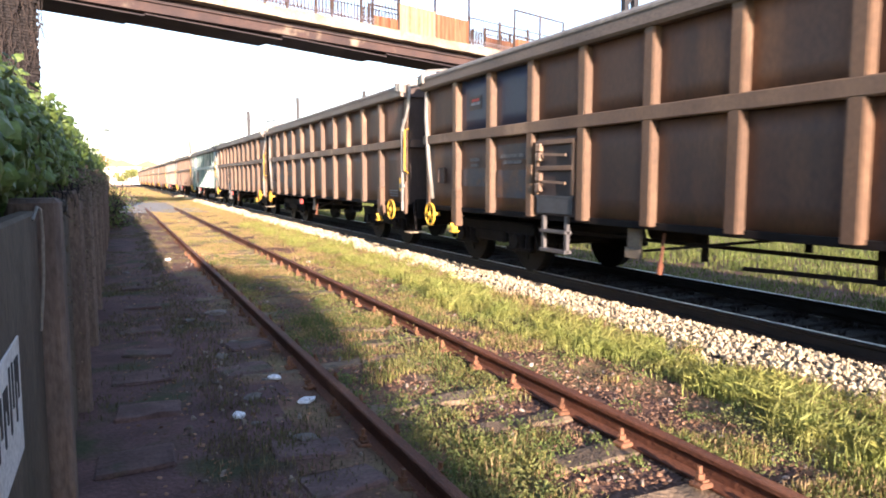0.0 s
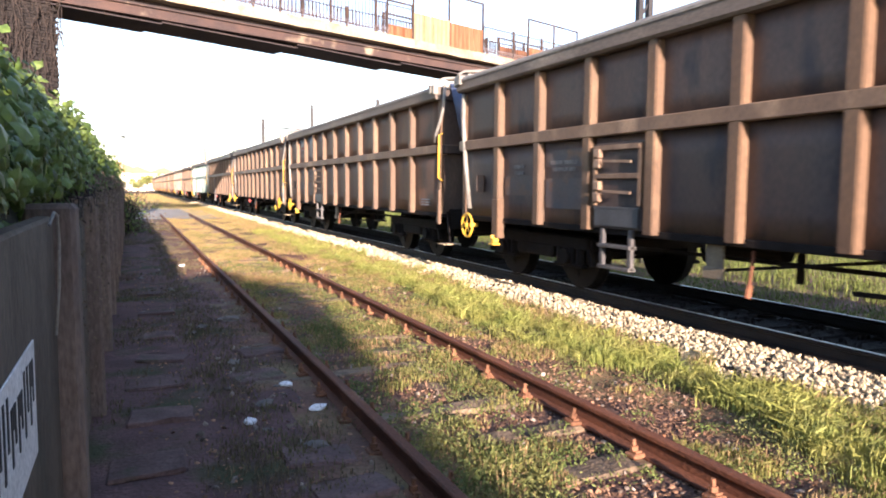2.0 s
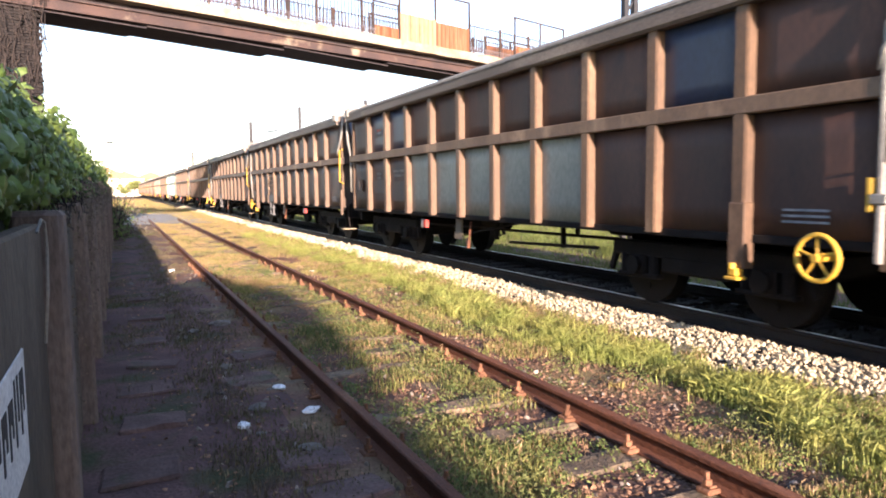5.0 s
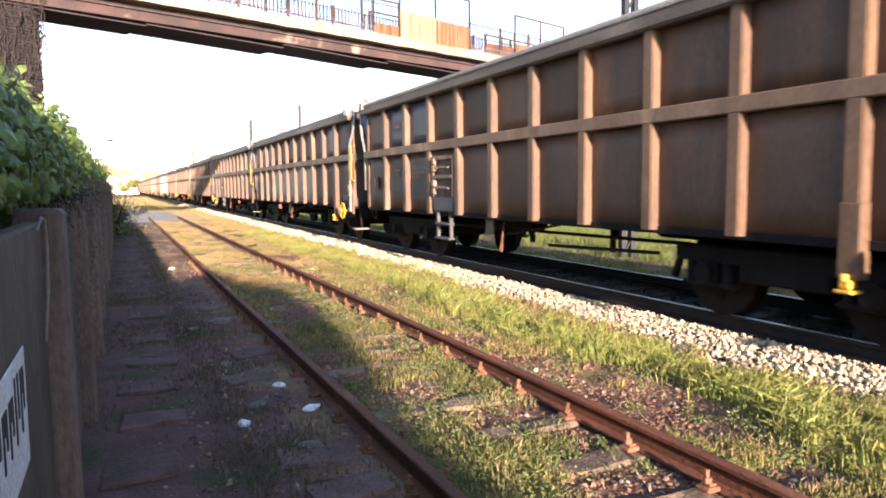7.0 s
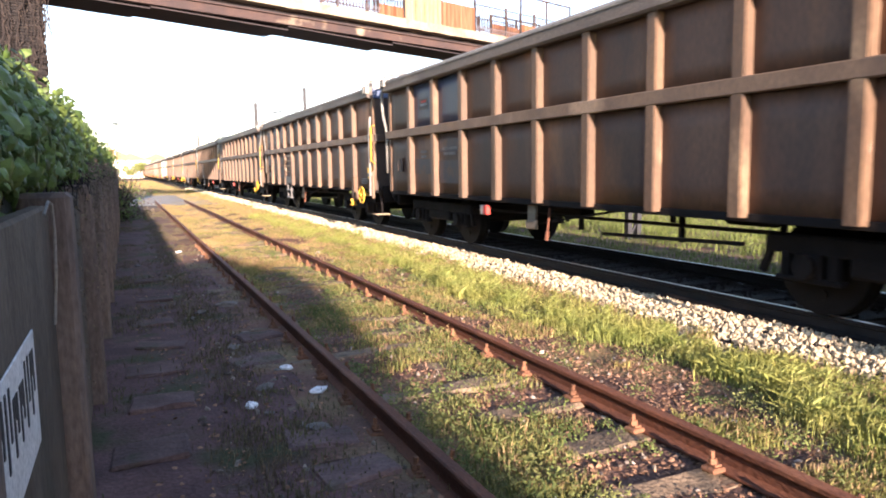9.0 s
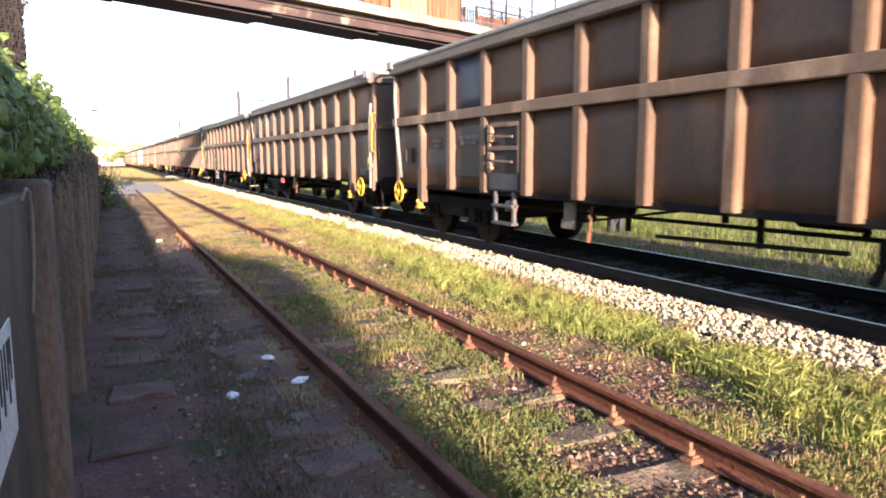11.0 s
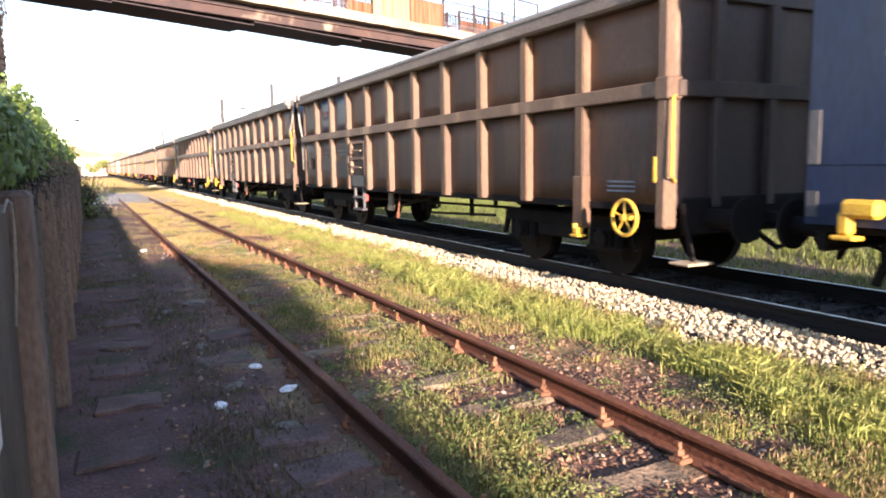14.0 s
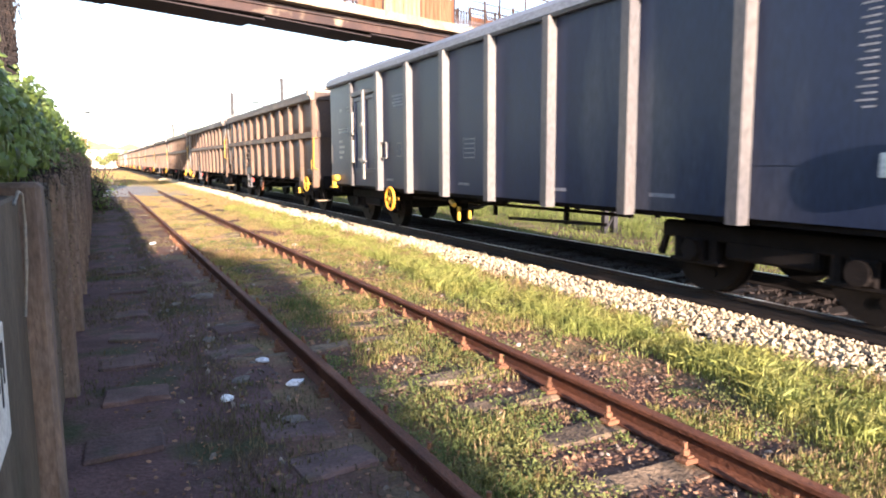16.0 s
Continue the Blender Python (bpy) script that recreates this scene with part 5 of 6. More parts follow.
            for a, b in ((top, mid), (mid, low)):
                for i in range(8):
                    bm.faces.new((a[i], a[i + 1], b[i + 1], b[i]))
            geo = bmesh.ops.extrude_face_region(bm, geom=bm.faces[:])
            for v in (g for g in geo["geom"] if isinstance(g, bmesh.types.BMVert)):
                v.co.y += 0.015
        part("end_tarpaulin", cached("end_tarpaulin", TARP_BLUE, tarp, True), None, w, "dark blue tarpaulin hanging over the end", at=pose(0, BACK - 0.02, 0, 0, 0, 180))

    # front corner: pipe, hand wheel; back corner: handrail
    if spec.get("pipe", "straight") == "straight":
        def pipe(bm):
            tube(bm, [(-SKIN - 0.05, FRONT - 0.06, TOP0 - 0.02), (-SKIN - 0.08, FRONT - 0.11, 2.5), (-SKIN - 0.1, FRONT - 0.25, 1.8), (-SKIN - 0.1, FRONT - 0.42, 1.05)], 0.038, 10)
    else:
        def pipe(bm):
            tube(bm, [(-SKIN - 0.02, FRONT + 0.30, TOP1 + 0.05), (-SKIN - 0.02, FRONT + 0.40, TOP0), (-SKIN - 0.02, FRONT + 0.41, 2.74), (-SKIN - 0.02, FRONT + 0.34, 2.5), (-SKIN - 0.02, FRONT + 0.2, 2.28), (-SKIN - 0.02, FRONT + 0.15, 2.1), (-SKIN - 0.02, FRONT + 0.14, 1.3)], 0.032, 8)
    part("drain_pipe", cached("drain_pipe|" + spec.get("pipe", "straight"), PIPE_GREY, pipe, True), None, w, "grey corner drain pipe")

    def back_pipe(bm):
        tube(bm, [(-SKIN - 0.02, BACK - 0.16, TOP1 + 0.02), (-SKIN - 0.04, BACK - 0.15, 2.8), (-SKIN - 0.07, BACK - 0.06, 2.55), (-SKIN - 0.09, BACK + 0.06, 2.36), (-SKIN - 0.09, BACK + 0.09, 2.2)], 0.03, 8)
    if spec.get("back_pipe", True):
        part("drain_pipe", cached("drain_pipe|back", PIPE_GREY, back_pipe, True), None, w, "grey corner drain pipe")
    if spec.get("wheel", True):
        hw = part("hand_wheel", cached("hand_wheel_rim", YELLOW, hand_wheel_rim, True), None, w, "yellow brake hand wheel", at=(-OUT - 0.06, FRONT - 0.46, 0.78))
        part("spokes", cached("hand_wheel_spokes", YELLOW, hand_wheel_spokes), None, hw, "wheel hub and spokes")
    if spec.get("back_wheel"):
        hw = part("hand_wheel", cached("hand_wheel_rim", YELLOW, hand_wheel_rim, True), None, w, "yellow brake hand wheel", at=(-OUT - 0.06, BACK + 0.50, 0.79))
        part("spokes", cached("hand_wheel_spokes", YELLOW, hand_wheel_spokes), None, hw, "wheel hub and spokes")

    def handrail(bm):
        up = 2.02 if spec.get("low_rail") else 2.36
        tube(bm, [(-SKIN, BACK - 0.04, up), (-SKIN - 0.1, BACK - 0.10, up - 0.03), (-SKIN - 0.11, BACK - 0.11, up - 0.8), (-SKIN, BACK - 0.04, up - 0.85)], 0.017, 6)
    part("handrail", cached("handrail|low" if spec.get("low_rail") else "handrail", YELLOW, handrail), None, w, "yellow corner handrail")

    def end_rail(bm):
        tube(bm, [(-1.30, FRONT, 2.0), (-1.30, FRONT + 0.10, 1.98), (-1.30, FRONT + 0.12, 1.38), (-1.30, FRONT, 1.35)], 0.015, 6)
        tube(bm, [(-0.98, FRONT, 2.0), (-0.98, FRONT + 0.12, 1.98), (-1.30, FRONT + 0.12, 1.98)], 0.015, 6)
    part("end_handrail", cached("end_handrail", DULL_YELLOW, end_rail), None, w, "dull yellow end handrail")
    if spec.get("stout_corner"):
        def stout(bm):
            box(bm, -SKIN - 0.11, -SKIN + 0.06, BACK - 0.02, BACK + 0.12, 0.70, TOP0, 0.02)
            box(bm, -SKIN - 0.13, -SKIN + 0.06, BACK - 0.06, BACK + 0.13, MID0 - 0.03, MID1 + 0.03, 0.015)
        part("corner_pillar", cached("corner_pillar", RUST_FRAME, stout), None, w, "stout brown corner pillar")
    elif spec.get("back_wheel"):
        def grab(bm):
            tube(bm, [(-SKIN - 0.06, BACK + 0.06, 2.55), (-SKIN - 0.09, BACK + 0.05, 2.2), (-SKIN - 0.09, BACK + 0.05, 0.78)], 0.03, 8)
            box(bm, -SKIN - 0.13, -SKIN - 0.02, BACK - 0.02, BACK + 0.12, 1.22, 1.30, 0.01)
        part("corner_pipe", cached("corner_pipe", PIPE_GREY, grab), None, w, "pale grey corner pipe")

    if spec.get("back_wheel"):
        def strap(bm):
            box(bm, -SKIN - 0.12, -SKIN - 0.03, BACK + 0.10, BACK + 0.15, 1.16, 1.42, 0.01)
        part("yellow_bracket", cached("yellow_bracket", YELLOW, strap), None, w, "worn yellow bracket")

    def corner_guard(bm):
        box(bm, -SKIN - 0.07, -SKIN - 0.01, BACK - 0.03, BACK + 0.06, 0.72, 1.35, 0.01)
    part("corner_guard", cached("corner_guard", RUST_FRAME, corner_guard), None, w)

    def foot_board(bm):
        box(bm, -SKIN - 0.1, -SKIN + 0.25, BACK - 0.34, BACK - 0.08, 0.36, 0.385, 0.006)
    part("step", cached("corner_step", surface("worn_pale_wood", (0.38, 0.3, 0.2), (0.3, 0.23, 0.15), 5, 0.8, 0, 0.3, 60) if "corner_step" not in MESHES else None, foot_board), None, w, "worn shunter's step board")


    def bracket(bm):
        bar(bm, (-SKIN + 0.1, BACK - 0.2, 0.38), (-SKIN + 0.1, BACK - 0.05, 0.95), 0.03, 0.05)
    part("step_bracket", cached("step_bracket", UNDER, bracket), None, w)

    def load_lines(bm):
        for r in range(3):
            box(bm, -0.003, 0.006, -6.30, -5.86, 1.05 + 0.05 * r, 1.07 + 0.05 * r)
    part("load_table", cached("load_table", MARKING, load_lines), None, w, "pale stencilled load table lines", at=(-SKIN - 0.012, 0, 0))

    if spec.get("door", True):
        yc = (RIBS[2] + RIBS[3]) / 2

        def door(bm):
            box(bm, -0.035, 0.0, -0.44, 0.44, LOW + 0.02, 1.92, 0.006)
            box(bm, -0.05, -0.03, -0.40, 0.40, LOW + 0.05, 1.16, 0.006)
        d = part("door", cached("door", END_PANEL, door), None, w, "small dark brown side door", at=(-SKIN - 0.02, yc, 0))

        def hinge_bar(bm):
            box(bm, -0.075, -0.035, -0.03, 0.03, 0.0, 0.7, 0.006)
        for y in (0.40, -0.42):
            part("hinge_bar", cached("hinge_bar", RUST_FRAME, hinge_bar), None, d, "pale brown upright strap", at=(0, y, 1.19))

        def lock_bar(bm):
            box(bm, -0.08, -0.04, -0.42, 0.42, -0.03, 0.03, 0.006)
        for z in (1.53, 1.86):
            part("lock_bar", cached("lock_bar", RUST_FRAME, lock_bar), None, d, "pale brown cross bar", at=(0, 0, z))

        def knuckle(bm):
            box(bm, -0.105, -0.04, -0.06, 0.06, -0.055, 0.055, 0.012)
        for z in (1.28, 1.42, 1.68, 1.80):
            part("hinge_knuckle", cached("hinge_knuckle", BEAM_PALE, knuckle), None, d, "pale hinge block", at=(0, 0.33, z))

        def latch(bm):
            bar(bm, (-0.09, 0.22, 0.01), (-0.09, -0.3, -0.01), 0.02, 0.03)
        for z in (1.35, 1.70):
            part("latch", cached("latch", BEAM_PALE, latch), None, d, "pale latch rod", at=(0, 0, z))

        def slate(bm):
            box(bm, -0.058, -0.05, -0.40, 0.40, LOW + 0.05, 1.15, 0.002)
            box(bm, -0.062, -0.03, -0.42, 0.42, 1.15, 1.175, 0.002)
        part("door_plate", cached("door_plate", surface("slate_grey_plate", (0.06, 0.062, 0.066), (0.045, 0.046, 0.05), 4, 0.5, 0, 0.1, 40) if "door_plate" not in MESHES else None, slate), None, d, "slate grey kick plate")

        def ladder(bm):
            for y in (0.26, -0.26):
                box(bm, -0.03, 0.02, y - 0.03, y + 0.03, 0.46, LOW + 0.02, 0.004)
            for z in (0.47, 0.72):
                box(bm, -0.06, 0.05, -0.29, 0.29, z - 0.02, z + 0.02, 0.004)
        part("ladder_step", cached("ladder_step", NAVY_RIB, ladder), None, w, "dull grey steel stirrup step", at=(-SKIN - 0.04, yc, 0))

    # brake signs below the sole bar
    def plate(bm):
        box(bm, -0.02, 0.02, -0.11, 0.11, 0.52, 0.86, 0.006)
        box(bm, -0.03, 0.0, -0.14, 0.14, 0.50, 0.62, 0.006)
    pl = part("brake_box", cached("brake_box", surface("dull_olive_box", (0.2, 0.16, 0.11), (0.14, 0.11, 0.08), 5, 0.7, 0, 0.2, 60) if "brake_box" not in MESHES else None, plate), None, w, "brake changeover box", at=(-1.25, 0.7, 0))

    def lever(bm):
        rod(bm, (-0.05, 0, 0.42), (0.0, 0, 0.82), 0.016, 8)
        rod(bm, (-0.055, 0, 0.38), (-0.04, 0, 0.50), 0.028, 8)
    part("brake_lever", cached("brake_lever", RAIL_RUST, lever), None, w, "rusty brake lever", at=(-1.28, 0.2, 0))

    def lamp_red(bm):
        box(bm, -0.05, 0.03, -0.11, 0.0, 0.64, 0.79, 0.01)

    def lamp_white(bm):
        box(bm, -0.048, 0.03, 0.002, 0.11, 0.64, 0.79, 0.01)
    if spec.get("plate", True):
        pp = part("tail_plate", cached("tail_plate_red", RED, lamp_red), None, w, "red and white plate", at=(-1.32, spec.get("plate_y", 2.0), 0))
        part("white_half", cached("tail_plate_white", GABLE, lamp_white), None, pp, "white half of the plate")

    # small clipboard frame on the first bay
    def clip(bm):
        for a, b in (((0.12, 1.33), (0.12, 1.58)), ((-0.12, 1.33), (-0.12, 1.58)), ((0.12, 1.33), (-0.12, 1.33)), ((0.12, 1.58), (-0.12, 1.58))):
            bar(bm, (-0.03, a[0], a[1]), (-0.03, b[0], b[1]), 0.015, 0.02)
        box(bm, -0.025, 0.0, -0.11, 0.11, 1.34, 1.57)
    part("card_holder", cached("card_holder", RAIL_IRON, clip), None, w, "wire card holder", at=(-SKIN - 0.02, 5.56, 0))

    # overpainted slate patches behind the lettering
    def overpaint(bm):
        box(bm, -0.004, 0.004, -0.44, 0.44, -0.2, 0.2, 0)
    if spec.get("paint") is None:
        for bay, z, wide, high in ((2, 1.32, 1.0, 1.0), (2, 1.78, 0.98, 0.55), (1, 1.42, 0.95, 0.7)):
            if spec.get("patches", True):
                part("paint_patch", cached("paint_patch", SLATE_PATCH, overpaint), None, w, "dull slate overpainted patch", at=pose(-SKIN - 0.013, (RIBS[bay - 1] + RIBS[bay]) / 2, z) @ Matrix.Diagonal((1, wide, high, 1)))

    # faint markings as plain bars
    def marks(bm):
        for bay, z, rows, wide in ((1, 1.72, 2, 0.3), (2, 1.75, 2, 0.62)):
            yc = (RIBS[bay - 1] + RIBS[bay]) / 2
            for r in range(rows):
                ww = wide * (1 - 0.18 * r)
                box(bm, -0.003, 0.006, yc - ww / 2, yc + ww / 2, z - 0.09 * r - 0.05, z - 0.09 * r, 0)
    tagged(part("markings", cached("markings", surface("faint_marking", (0.19, 0.17, 0.16), (0.11, 0.095, 0.09), 14, 0.8, 0, 0, 60) if "markings" not in MESHES else None, marks), None, w, "faint pale stencilled markings", at=(-SKIN - 0.022, 0, 0)), kind="stuff")
    if 1 in blue:
        yb = (RIBS[0] + RIBS[1]) / 2
        st = part("sticker", cached("sticker", RED, lambda bm: box(bm, -0.002, 0.004, -0.12, 0.12, 2.60, 2.64)), None, w, "small red and white sticker", at=(-SKIN - 0.012, yb, 0))
        part("sticker_text", cached("sticker_text", MARKING, lambda bm: box(bm, -0.002, 0.004, -0.16, 0.15, 2.545, 2.585)), None, st, "pale line of tiny lettering")
        part("sticker_back", cached("sticker_back", SLATE_PATCH, lambda bm: box(bm, 0.0, 0.004, -0.2, 0.2, 2.47, 2.68)), None, st, "dark sticker ground", at=(0.001, 0, 0))
    return w


NAVY_HALF, NAVY_FRONT = 7.2, 6.95
NAVY_RIBS = [3.60 - 1.467 * k for k in range(7)]


def blue_wagon(spin):
    """A dark blue steel box wagon with tall ribs and a curved roof."""
    w = thing("freight_wagon", "dark blue steel box wagon with pale dusty ribs", "freight wagon", group="freight train")
    H, F = NAVY_HALF, NAVY_FRONT

    def under(bm):
        box(bm, -0.22, 0.22, -H + 0.1, F - 0.1, 0.80, 1.02)
        for sx in (-1, 1):
            box(bm, sx * 1.30 - 0.05, sx * 1.30 + 0.05, -H + 0.05, F - 0.05, 0.80, 0.98)
        for y in (-6.9, -4.6, -2.3, 0, 2.3, 4.6, 6.7):
            box(bm, -1.3, 1.3, y - 0.07, y + 0.07, 0.82, 0.98)
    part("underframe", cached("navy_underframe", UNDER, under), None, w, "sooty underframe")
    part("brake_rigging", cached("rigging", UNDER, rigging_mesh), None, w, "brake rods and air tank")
    running_gear(w, spin)
    side = 1.42
    edges = [F] + NAVY_RIBS + [-H]
    for sx in (-1, 1):
        for a, b in zip(edges, edges[1:]):
            def build(bm, ln=a - b):
                box(bm, -0.0, 0.04, -ln / 2, ln / 2, 0.86, 3.12)
                box(bm, -0.006, 0.0, -ln / 2 + 0.08, ln / 2 - 0.08, 1.325, 1.331)
            part("panel", cached(f"navy_panel|{a - b:.2f}", NAVY_PAINT, build), None, w, at=pose(sx * side, (a + b) / 2, 0, 0, 0, 0 if sx < 0 else 180))

        def rib(bm):
            extrude_profile(bm, [(0, -0.088), (-0.115, -0.066), (-0.115, 0.066), (0, 0.088)], 0.80, 3.12)
            bmesh.ops.rotate(bm, verts=bm.verts[:], cent=(0, 0, 0), matrix=Matrix.Rotation(radians(90), 3, "X"))
            for v in bm.verts:
                v.co = Vector((v.co.x, v.co.y, abs(v.co.z)))
        for y in NAVY_RIBS:
            part("rib", cached("navy_rib", NAVY_RIB, rib), None, w, "pale dusty rib", at=pose(sx * side, y, 0, 0, 0, 0 if sx < 0 else 180))

        def edge(bm):
            extrude_profile(bm, [(0.05, 3.10), (-0.07, 3.10), (-0.10, 3.14), (-0.08, 3.24), (0.0, 3.32), (0.05, 3.33)], -H - 0.02, F + 0.02)
        part("roof_edge", cached("navy_roof_edge", NAVY_ROOF, edge), None, w, "grey rounded roof edge", at=pose(sx * side, 0, 0, 0, 0, 0 if sx < 0 else 180))

    def roof(bm):
        pr = [(-1.38 + 2.76 * i / 10, 3.32 + 0.22 * math.cos((-1 + 0.2 * i) * math.pi / 2)) for i in range(11)]
        extrude_profile(bm, pr + [(1.38, 3.28), (-1.38, 3.28)], -H, F)
    part("roof", cached("navy_roof", NAVY_ROOF, roof), None, w, "grey curved roof")

    def endw(bm):
        box(bm, -side + 0.01, side - 0.01, -0.05, 0.0, 0.86, 3.3)
        for x in (-0.9, 0, 0.9):
            box(bm, x - 0.05, x + 0.05, 0, 0.07, 0.9, 3.1, 0.01)
    for s in (-1, 1):
        part("end_wall", cached("navy_end", NAVY_PAINT, endw), None, w, at=pose(0, F if s > 0 else -H, 0, 0, 0, 0 if s > 0 else 180))
    # double door with a pale locking bar between the first two ribs of the front end
    yc = 4.47

    def leaf(bm):
        box(bm, -0.03, 0.0, -0.29, 0.29, 1.15, 2.72, 0.01)
        for a, b, c, d in ((-0.29, 0.29, 2.64, 2.72), (-0.29, 0.29, 1.15, 1.23), (-0.29, -0.22, 1.23, 2.64), (0.22, 0.29, 1.23, 2.64)):
            box(bm, -0.055, -0.03, a, b, c, d, 0.006)
    for dy in (0.33, -0.33):
        part("door", cached("navy_door", NAVY_PAINT, leaf), None, w, "dark blue door leaf", at=(-side, yc + dy, 0))

    def lock(bm):
        box(bm, -0.10, -0.05, -0.05, 0.05, 1.0, 2.85, 0.01)
        box(bm, -0.12, -0.05, -0.08, 0.08, 1.35, 1.45, 0.01)
        bar(bm, (-0.11, -0.25, 1.38), (-0.11, 0.2, 1.42), 0.03, 0.04)
        box(bm, -0.13, -0.04, -0.06, 0.06, 2.1, 2.18, 0.01)
    part("locking_bar", cached("navy_lock", PIPE_GREY, lock), None, w, "pale steel locking bar", at=(-side, yc, 0))

    def grip(bm):
        for z0 in (1.35, 1.95):
            box(bm, -0.10, -0.05, -0.03, 0.03, z0, z0 + 0.48, 0.008)
            for z in (z0, z0 + 0.44):
                box(bm, -0.10, 0.0, -0.04, 0.04, z, z + 0.05, 0.004)
    part("hinge", cached("navy_grip", PIPE_GREY, grip), None, w, "pale door hinges", at=(-side, 5.16, 0))

    def post(bm):
        box(bm, -0.07, 0.0, -0.06, 0.06, 0.84, 3.1, 0.01)
    part("door_post", cached("navy_post", NAVY_RIB, post), None, w, "pale dusty door post", at=(-side, 5.32, 0))

    def header(bm):
        box(bm, -0.06, 0.0, -0.75, 0.88, 2.76, 2.86, 0.01)
    part("door_header", cached("navy_header", NAVY_RIB, header), None, w, "pale door header", at=(-side, yc, 0))
    for z, h in ((0.92, 0.2), (1.33, 0.42)):
        part("corner_strip", cached(f"corner_strip|{h}", NAVY_RIB, lambda bm, h=h: box(bm, -0.012, 0.0, -0.05, 0.05, 0.0, h, 0.003)), None, w, "pale worn corner strip", at=(-side, F - 0.06, z))
    # the brake wheel, sign plates and hooks
    for y, z in ((3.02, 0.66), (-6.78, 1.33)):
        hw = part("hand_wheel", cached("navy_wheel", surface("orange_yellow_paint", (0.85, 0.38, 0.03), (0.7, 0.3, 0.03), 5, 0.45, 0, 0.1, 60) if "navy_wheel" not in MESHES else None,
                                       lambda bm: ring(bm, (0, 0, 0), 0.205, 0.030, n=32, k=8), True), None, w, "orange-yellow brake hand wheel", at=(-side - 0.065, y, z))
        part("spokes", cached("hand_wheel_spokes", YELLOW, hand_wheel_spokes), None, hw, "wheel hub and spokes")

    def lash(bm):
        box(bm, -0.13, 0.0, -0.17, 0.12, 0.93, 1.07, 0.03)
        box(bm, -0.12, -0.03, 0.04, 0.14, 0.80, 0.98, 0.02)
        box(bm, -0.15, -0.02, -0.02, 0.17, 0.765, 0.80, 0.01)
    part("rope_hook", cached("navy_lash", YELLOW, lash), None, w, "yellow rope hook", at=(-side, 6.46, 0))

    part("blank_plate", cached("navy_plate", WHITE, lambda bm: box(bm, -0.02, 0.0, -0.07, 0.07, 1.24, 1.42, 0.004)), None, w, "small blank white plate", at=(-side, -6.5, 0))

    def levers(bm):
        box(bm, -0.04, 0.0, -0.03, 0.03, 0.42, 0.64, 0.008)
        rod(bm, (-0.04, 0.12, 0.66), (-0.02, 0.28, 0.72), 0.04, 8)
        box(bm, -0.04, 0.0, -0.40, -0.35, 0.47, 0.60, 0.008)
    part("brake_lever", cached("navy_levers", YELLOW, levers), None, w, "orange brake levers", at=(-1.3, 0.45, 0))

    def holder(bm):
        for a, b in (((0.14, 1.44), (0.14, 1.74)), ((-0.14, 1.44), (-0.14, 1.74)), ((0.14, 1.44), (-0.14, 1.44)), ((0.14, 1.74), (-0.14, 1.74))):
            bar(bm, (-0.05, a[0], a[1]), (-0.05, b[0], b[1]), 0.02, 0.025)
    ch = part("card_holder", cached("navy_holder", PIPE_GREY, holder), None, w, "wire card holder", at=(-side, 3.36, 0))
    part("backing", cached("navy_holder_back", NAVY_PAINT, lambda bm: box(bm, -0.02, 0.0, -0.13, 0.13, 1.45, 1.73, 0.004)), None, ch, "dark blue backing plate")

    def box2(bm):
        for a, b, c, d in ((-0.12, 0.12, 1.46, 1.475), (-0.12, 0.12, 1.705, 1.72), (-0.12, -0.105, 1.475, 1.705), (0.105, 0.12, 1.475, 1.705)):
            box(bm, -0.004, 0.004, a, b, c, d)
    part("label_frame", cached("navy_box", MARKING, box2), None, w, "white outlined label square", at=(-side, 2.68, 0))

    def marks(bm):
        for r, ww in enumerate((0.26, 0.40, 0.34, 0.22)):
            box(bm, -0.003, 0.004, 6.32 - ww, 6.32, 1.80 - 0.12 * r, 1.86 - 0.12 * r)
        box(bm, -0.003, 0.004, 5.68, 6.36, 2.10, 2.13)
        box(bm, -0.003, 0.004, 5.72, 6.34, 2.02, 2.07)
        box(bm, -0.003, 0.004, 6.10, 6.26, 2.50, 2.57)
        for r in range(2):
            box(bm, -0.003, 0.004, 5.60, 5.78, 2.56 - 0.08 * r, 2.60 - 0.08 * r)
        for r in range(4):
            box(bm, -0.003, 0.004, 2.50, 3.02 - 0.05 * (r % 2), 2.58 - 0.06 * r, 2.615 - 0.06 * r)
        for r in range(5):
            box(bm, -0.003, 0.004, -0.26, 0.06, 1.70 - 0.07 * r, 1.715 - 0.07 * r)
        for y0 in (-0.28, 0.08):
            box(bm, -0.003, 0.004, y0, y0 + 0.012, 1.40, 1.74)
        for y0 in (3.0, -0.1, -2.6, -4.4):
            box(bm, -0.003, 0.004, y0, y0 + 0.36, 1.00, 1.04)
        for r in range(22):
            box(bm, -0.003, 0.004, -6.36, -6.26 + 0.05 * (r % 2), 1.75 + 0.05 * r, 1.765 + 0.05 * r)
    tagged(part("markings", cached("navy_marks", MARKING, marks), None, w, "pale stencilled markings", at=(-side, 0, 0)), kind="stuff")
    return w


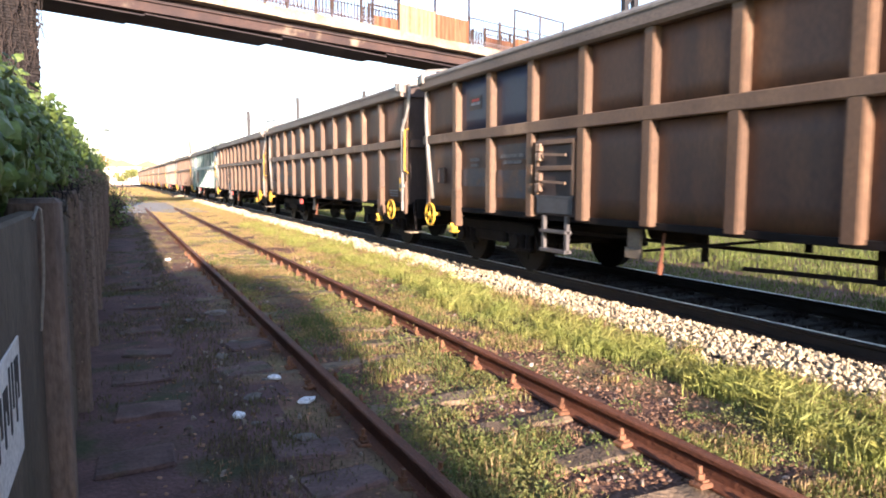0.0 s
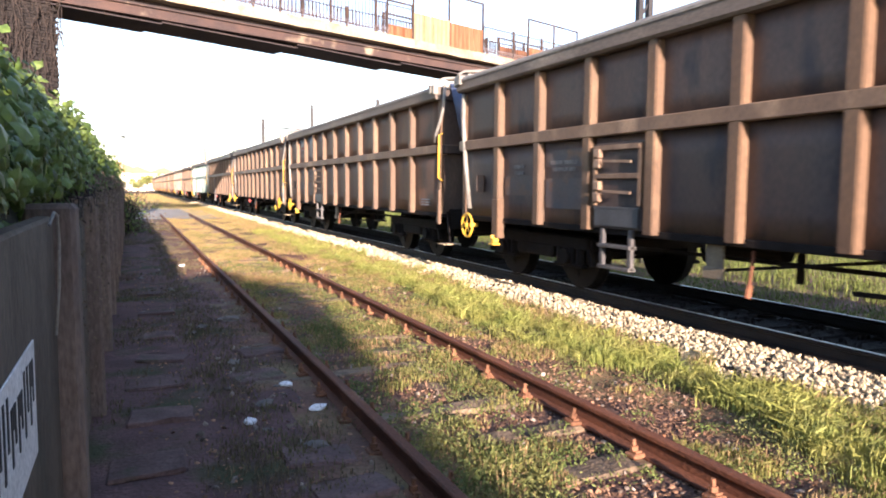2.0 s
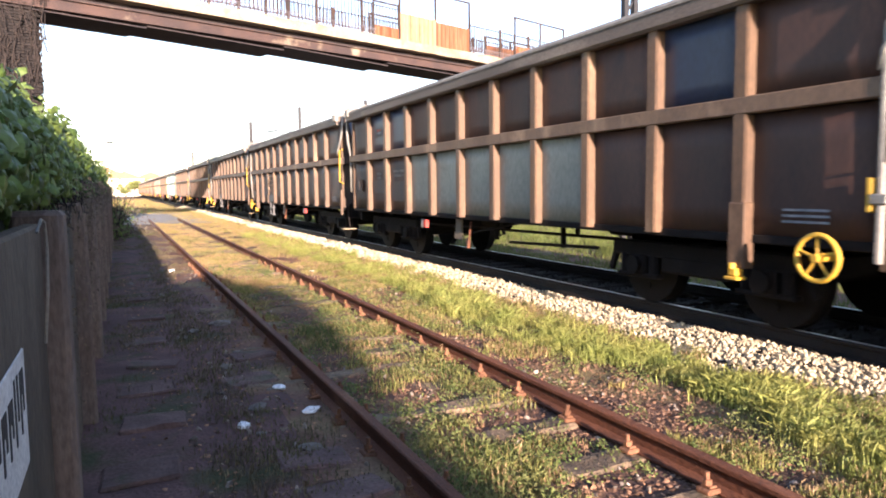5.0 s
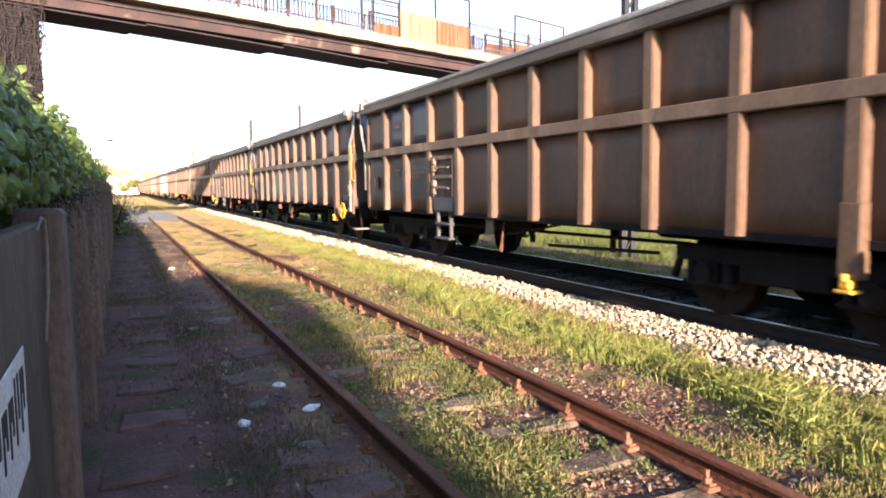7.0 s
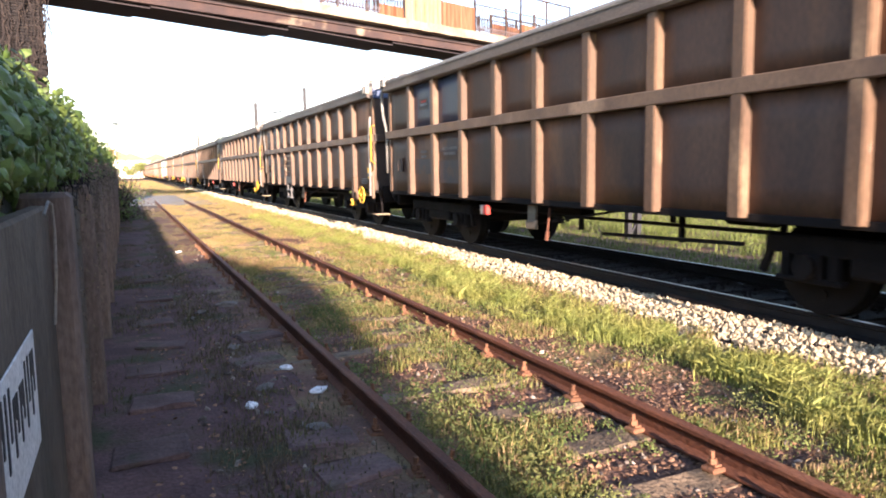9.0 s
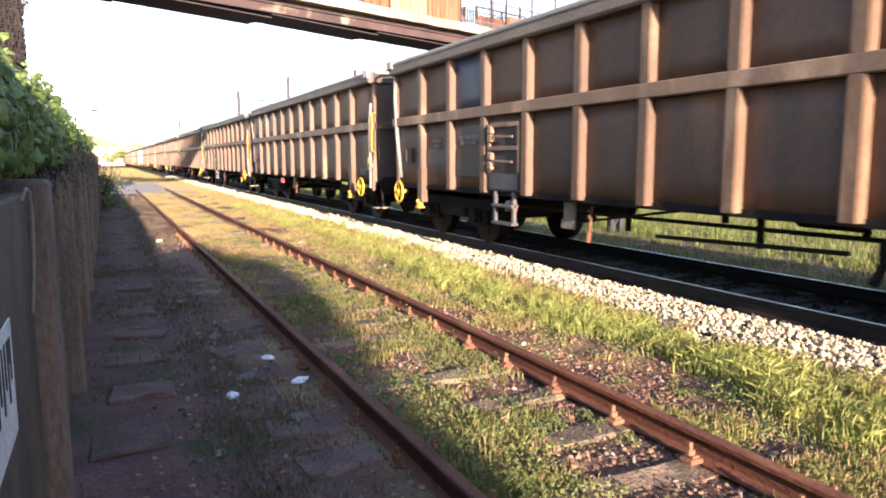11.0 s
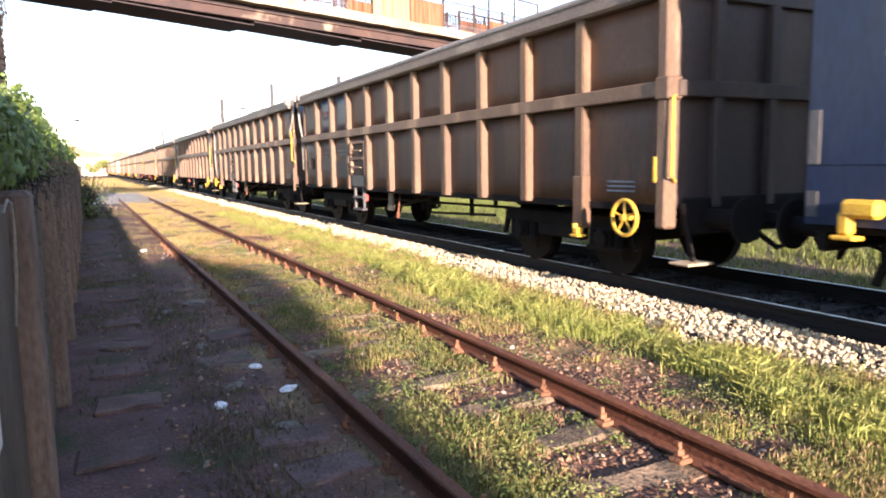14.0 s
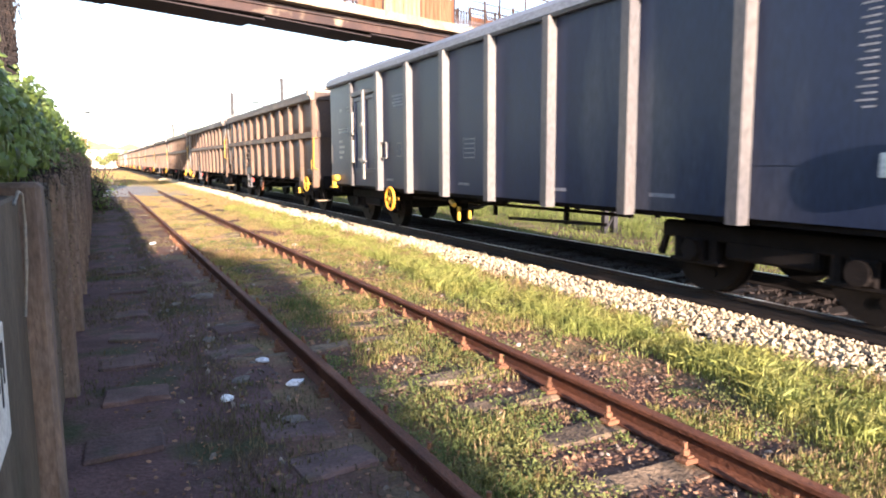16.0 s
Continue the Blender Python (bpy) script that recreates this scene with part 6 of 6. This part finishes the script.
SPEED = 6.52
TRAIN = [  # middle of each wagon along the line at the start, and what sets it apart
    (174.7, {}), (160.6, {}), (146.5, {}), (132.4, {}), (118.3, {}),
    (104.2, {}), (90.1, {}), (76.0, {"paint": PALE_PANEL, "label": "pale dusty ribbed open box wagon"}), (61.9, {}),
    (47.8, {"paint": TEAL_PANEL, "label": "teal and white painted ribbed open box wagon"}),
    (33.7, {"back_wheel": True}),
    (19.6, {"back_wheel": True, "door": False, "tarp": False}),
    (5.55, {"plate": False, "blue": (1, 2)}),
    (-8.48, {"skin": WORN_PANEL, "plate_y": -2.66}),
    (-22.47, {"skin": DARK_PANEL, "blue": (1, 2, 9), "grey": (3, 4, 5, 6, 7), "pipe": "bent", "wheel": False, "door": False, "back_wheel": True,
               "label": "rust-brown box wagon with blue and pale grey panels"}),
    (-36.60, {"blue_strip": True, "tarp": False, "back_pipe": False, "plate": False, "blue": (1, 2), "pipe": "bent", "wheel": False, "back_wheel": True}),
    (-50.74, {"plate_y": 2.0, "back_pipe": False, "blue": (1, 2), "pipe": "bent", "wheel": False, "door": False, "tarp": False, "back_wheel": True}),
    (-65.08, {"blue": (2,)}),
    (-79.22, {"stout_corner": True, "plate_y": 1.92, "low_rail": True, "back_pipe": False, "blue": (1, 2), "pipe": "bent", "wheel": False, "back_wheel": True, "tarp": False}),
]
MOVING = []


def build_train():
    for front, spec in TRAIN:
        spin = {"wheels": [], "ends": (FRONT, BACK), "pivot": 4.5}
        MOVING.append((brown_wagon(spec, spin), front, spin))
    spin = {"wheels": [], "ends": (NAVY_FRONT, -NAVY_HALF), "pivot": 5.2}
    MOVING.append((blue_wagon(spin), -87.30 - NAVY_HALF, spin))


build_train()


def motions():
    for w, y0, spin in MOVING:
        walk(w, [(t, pose(MAIN_X, y0 + SPEED * t - (0.16 if t == 16 else 0.04 if t == 15 else 0), 0.274)) for t in (0, 2, 4, 6, 8, 10, 12, 14, 15, 16)])
        if y0 < 60:
            for ws, a in spin["wheels"]:
                walk(ws, [(0.1 * k, pose(0, a, 0.46, -math.degrees(SPEED * 0.1 * k / 0.46))) for k in range(161)])


motions()
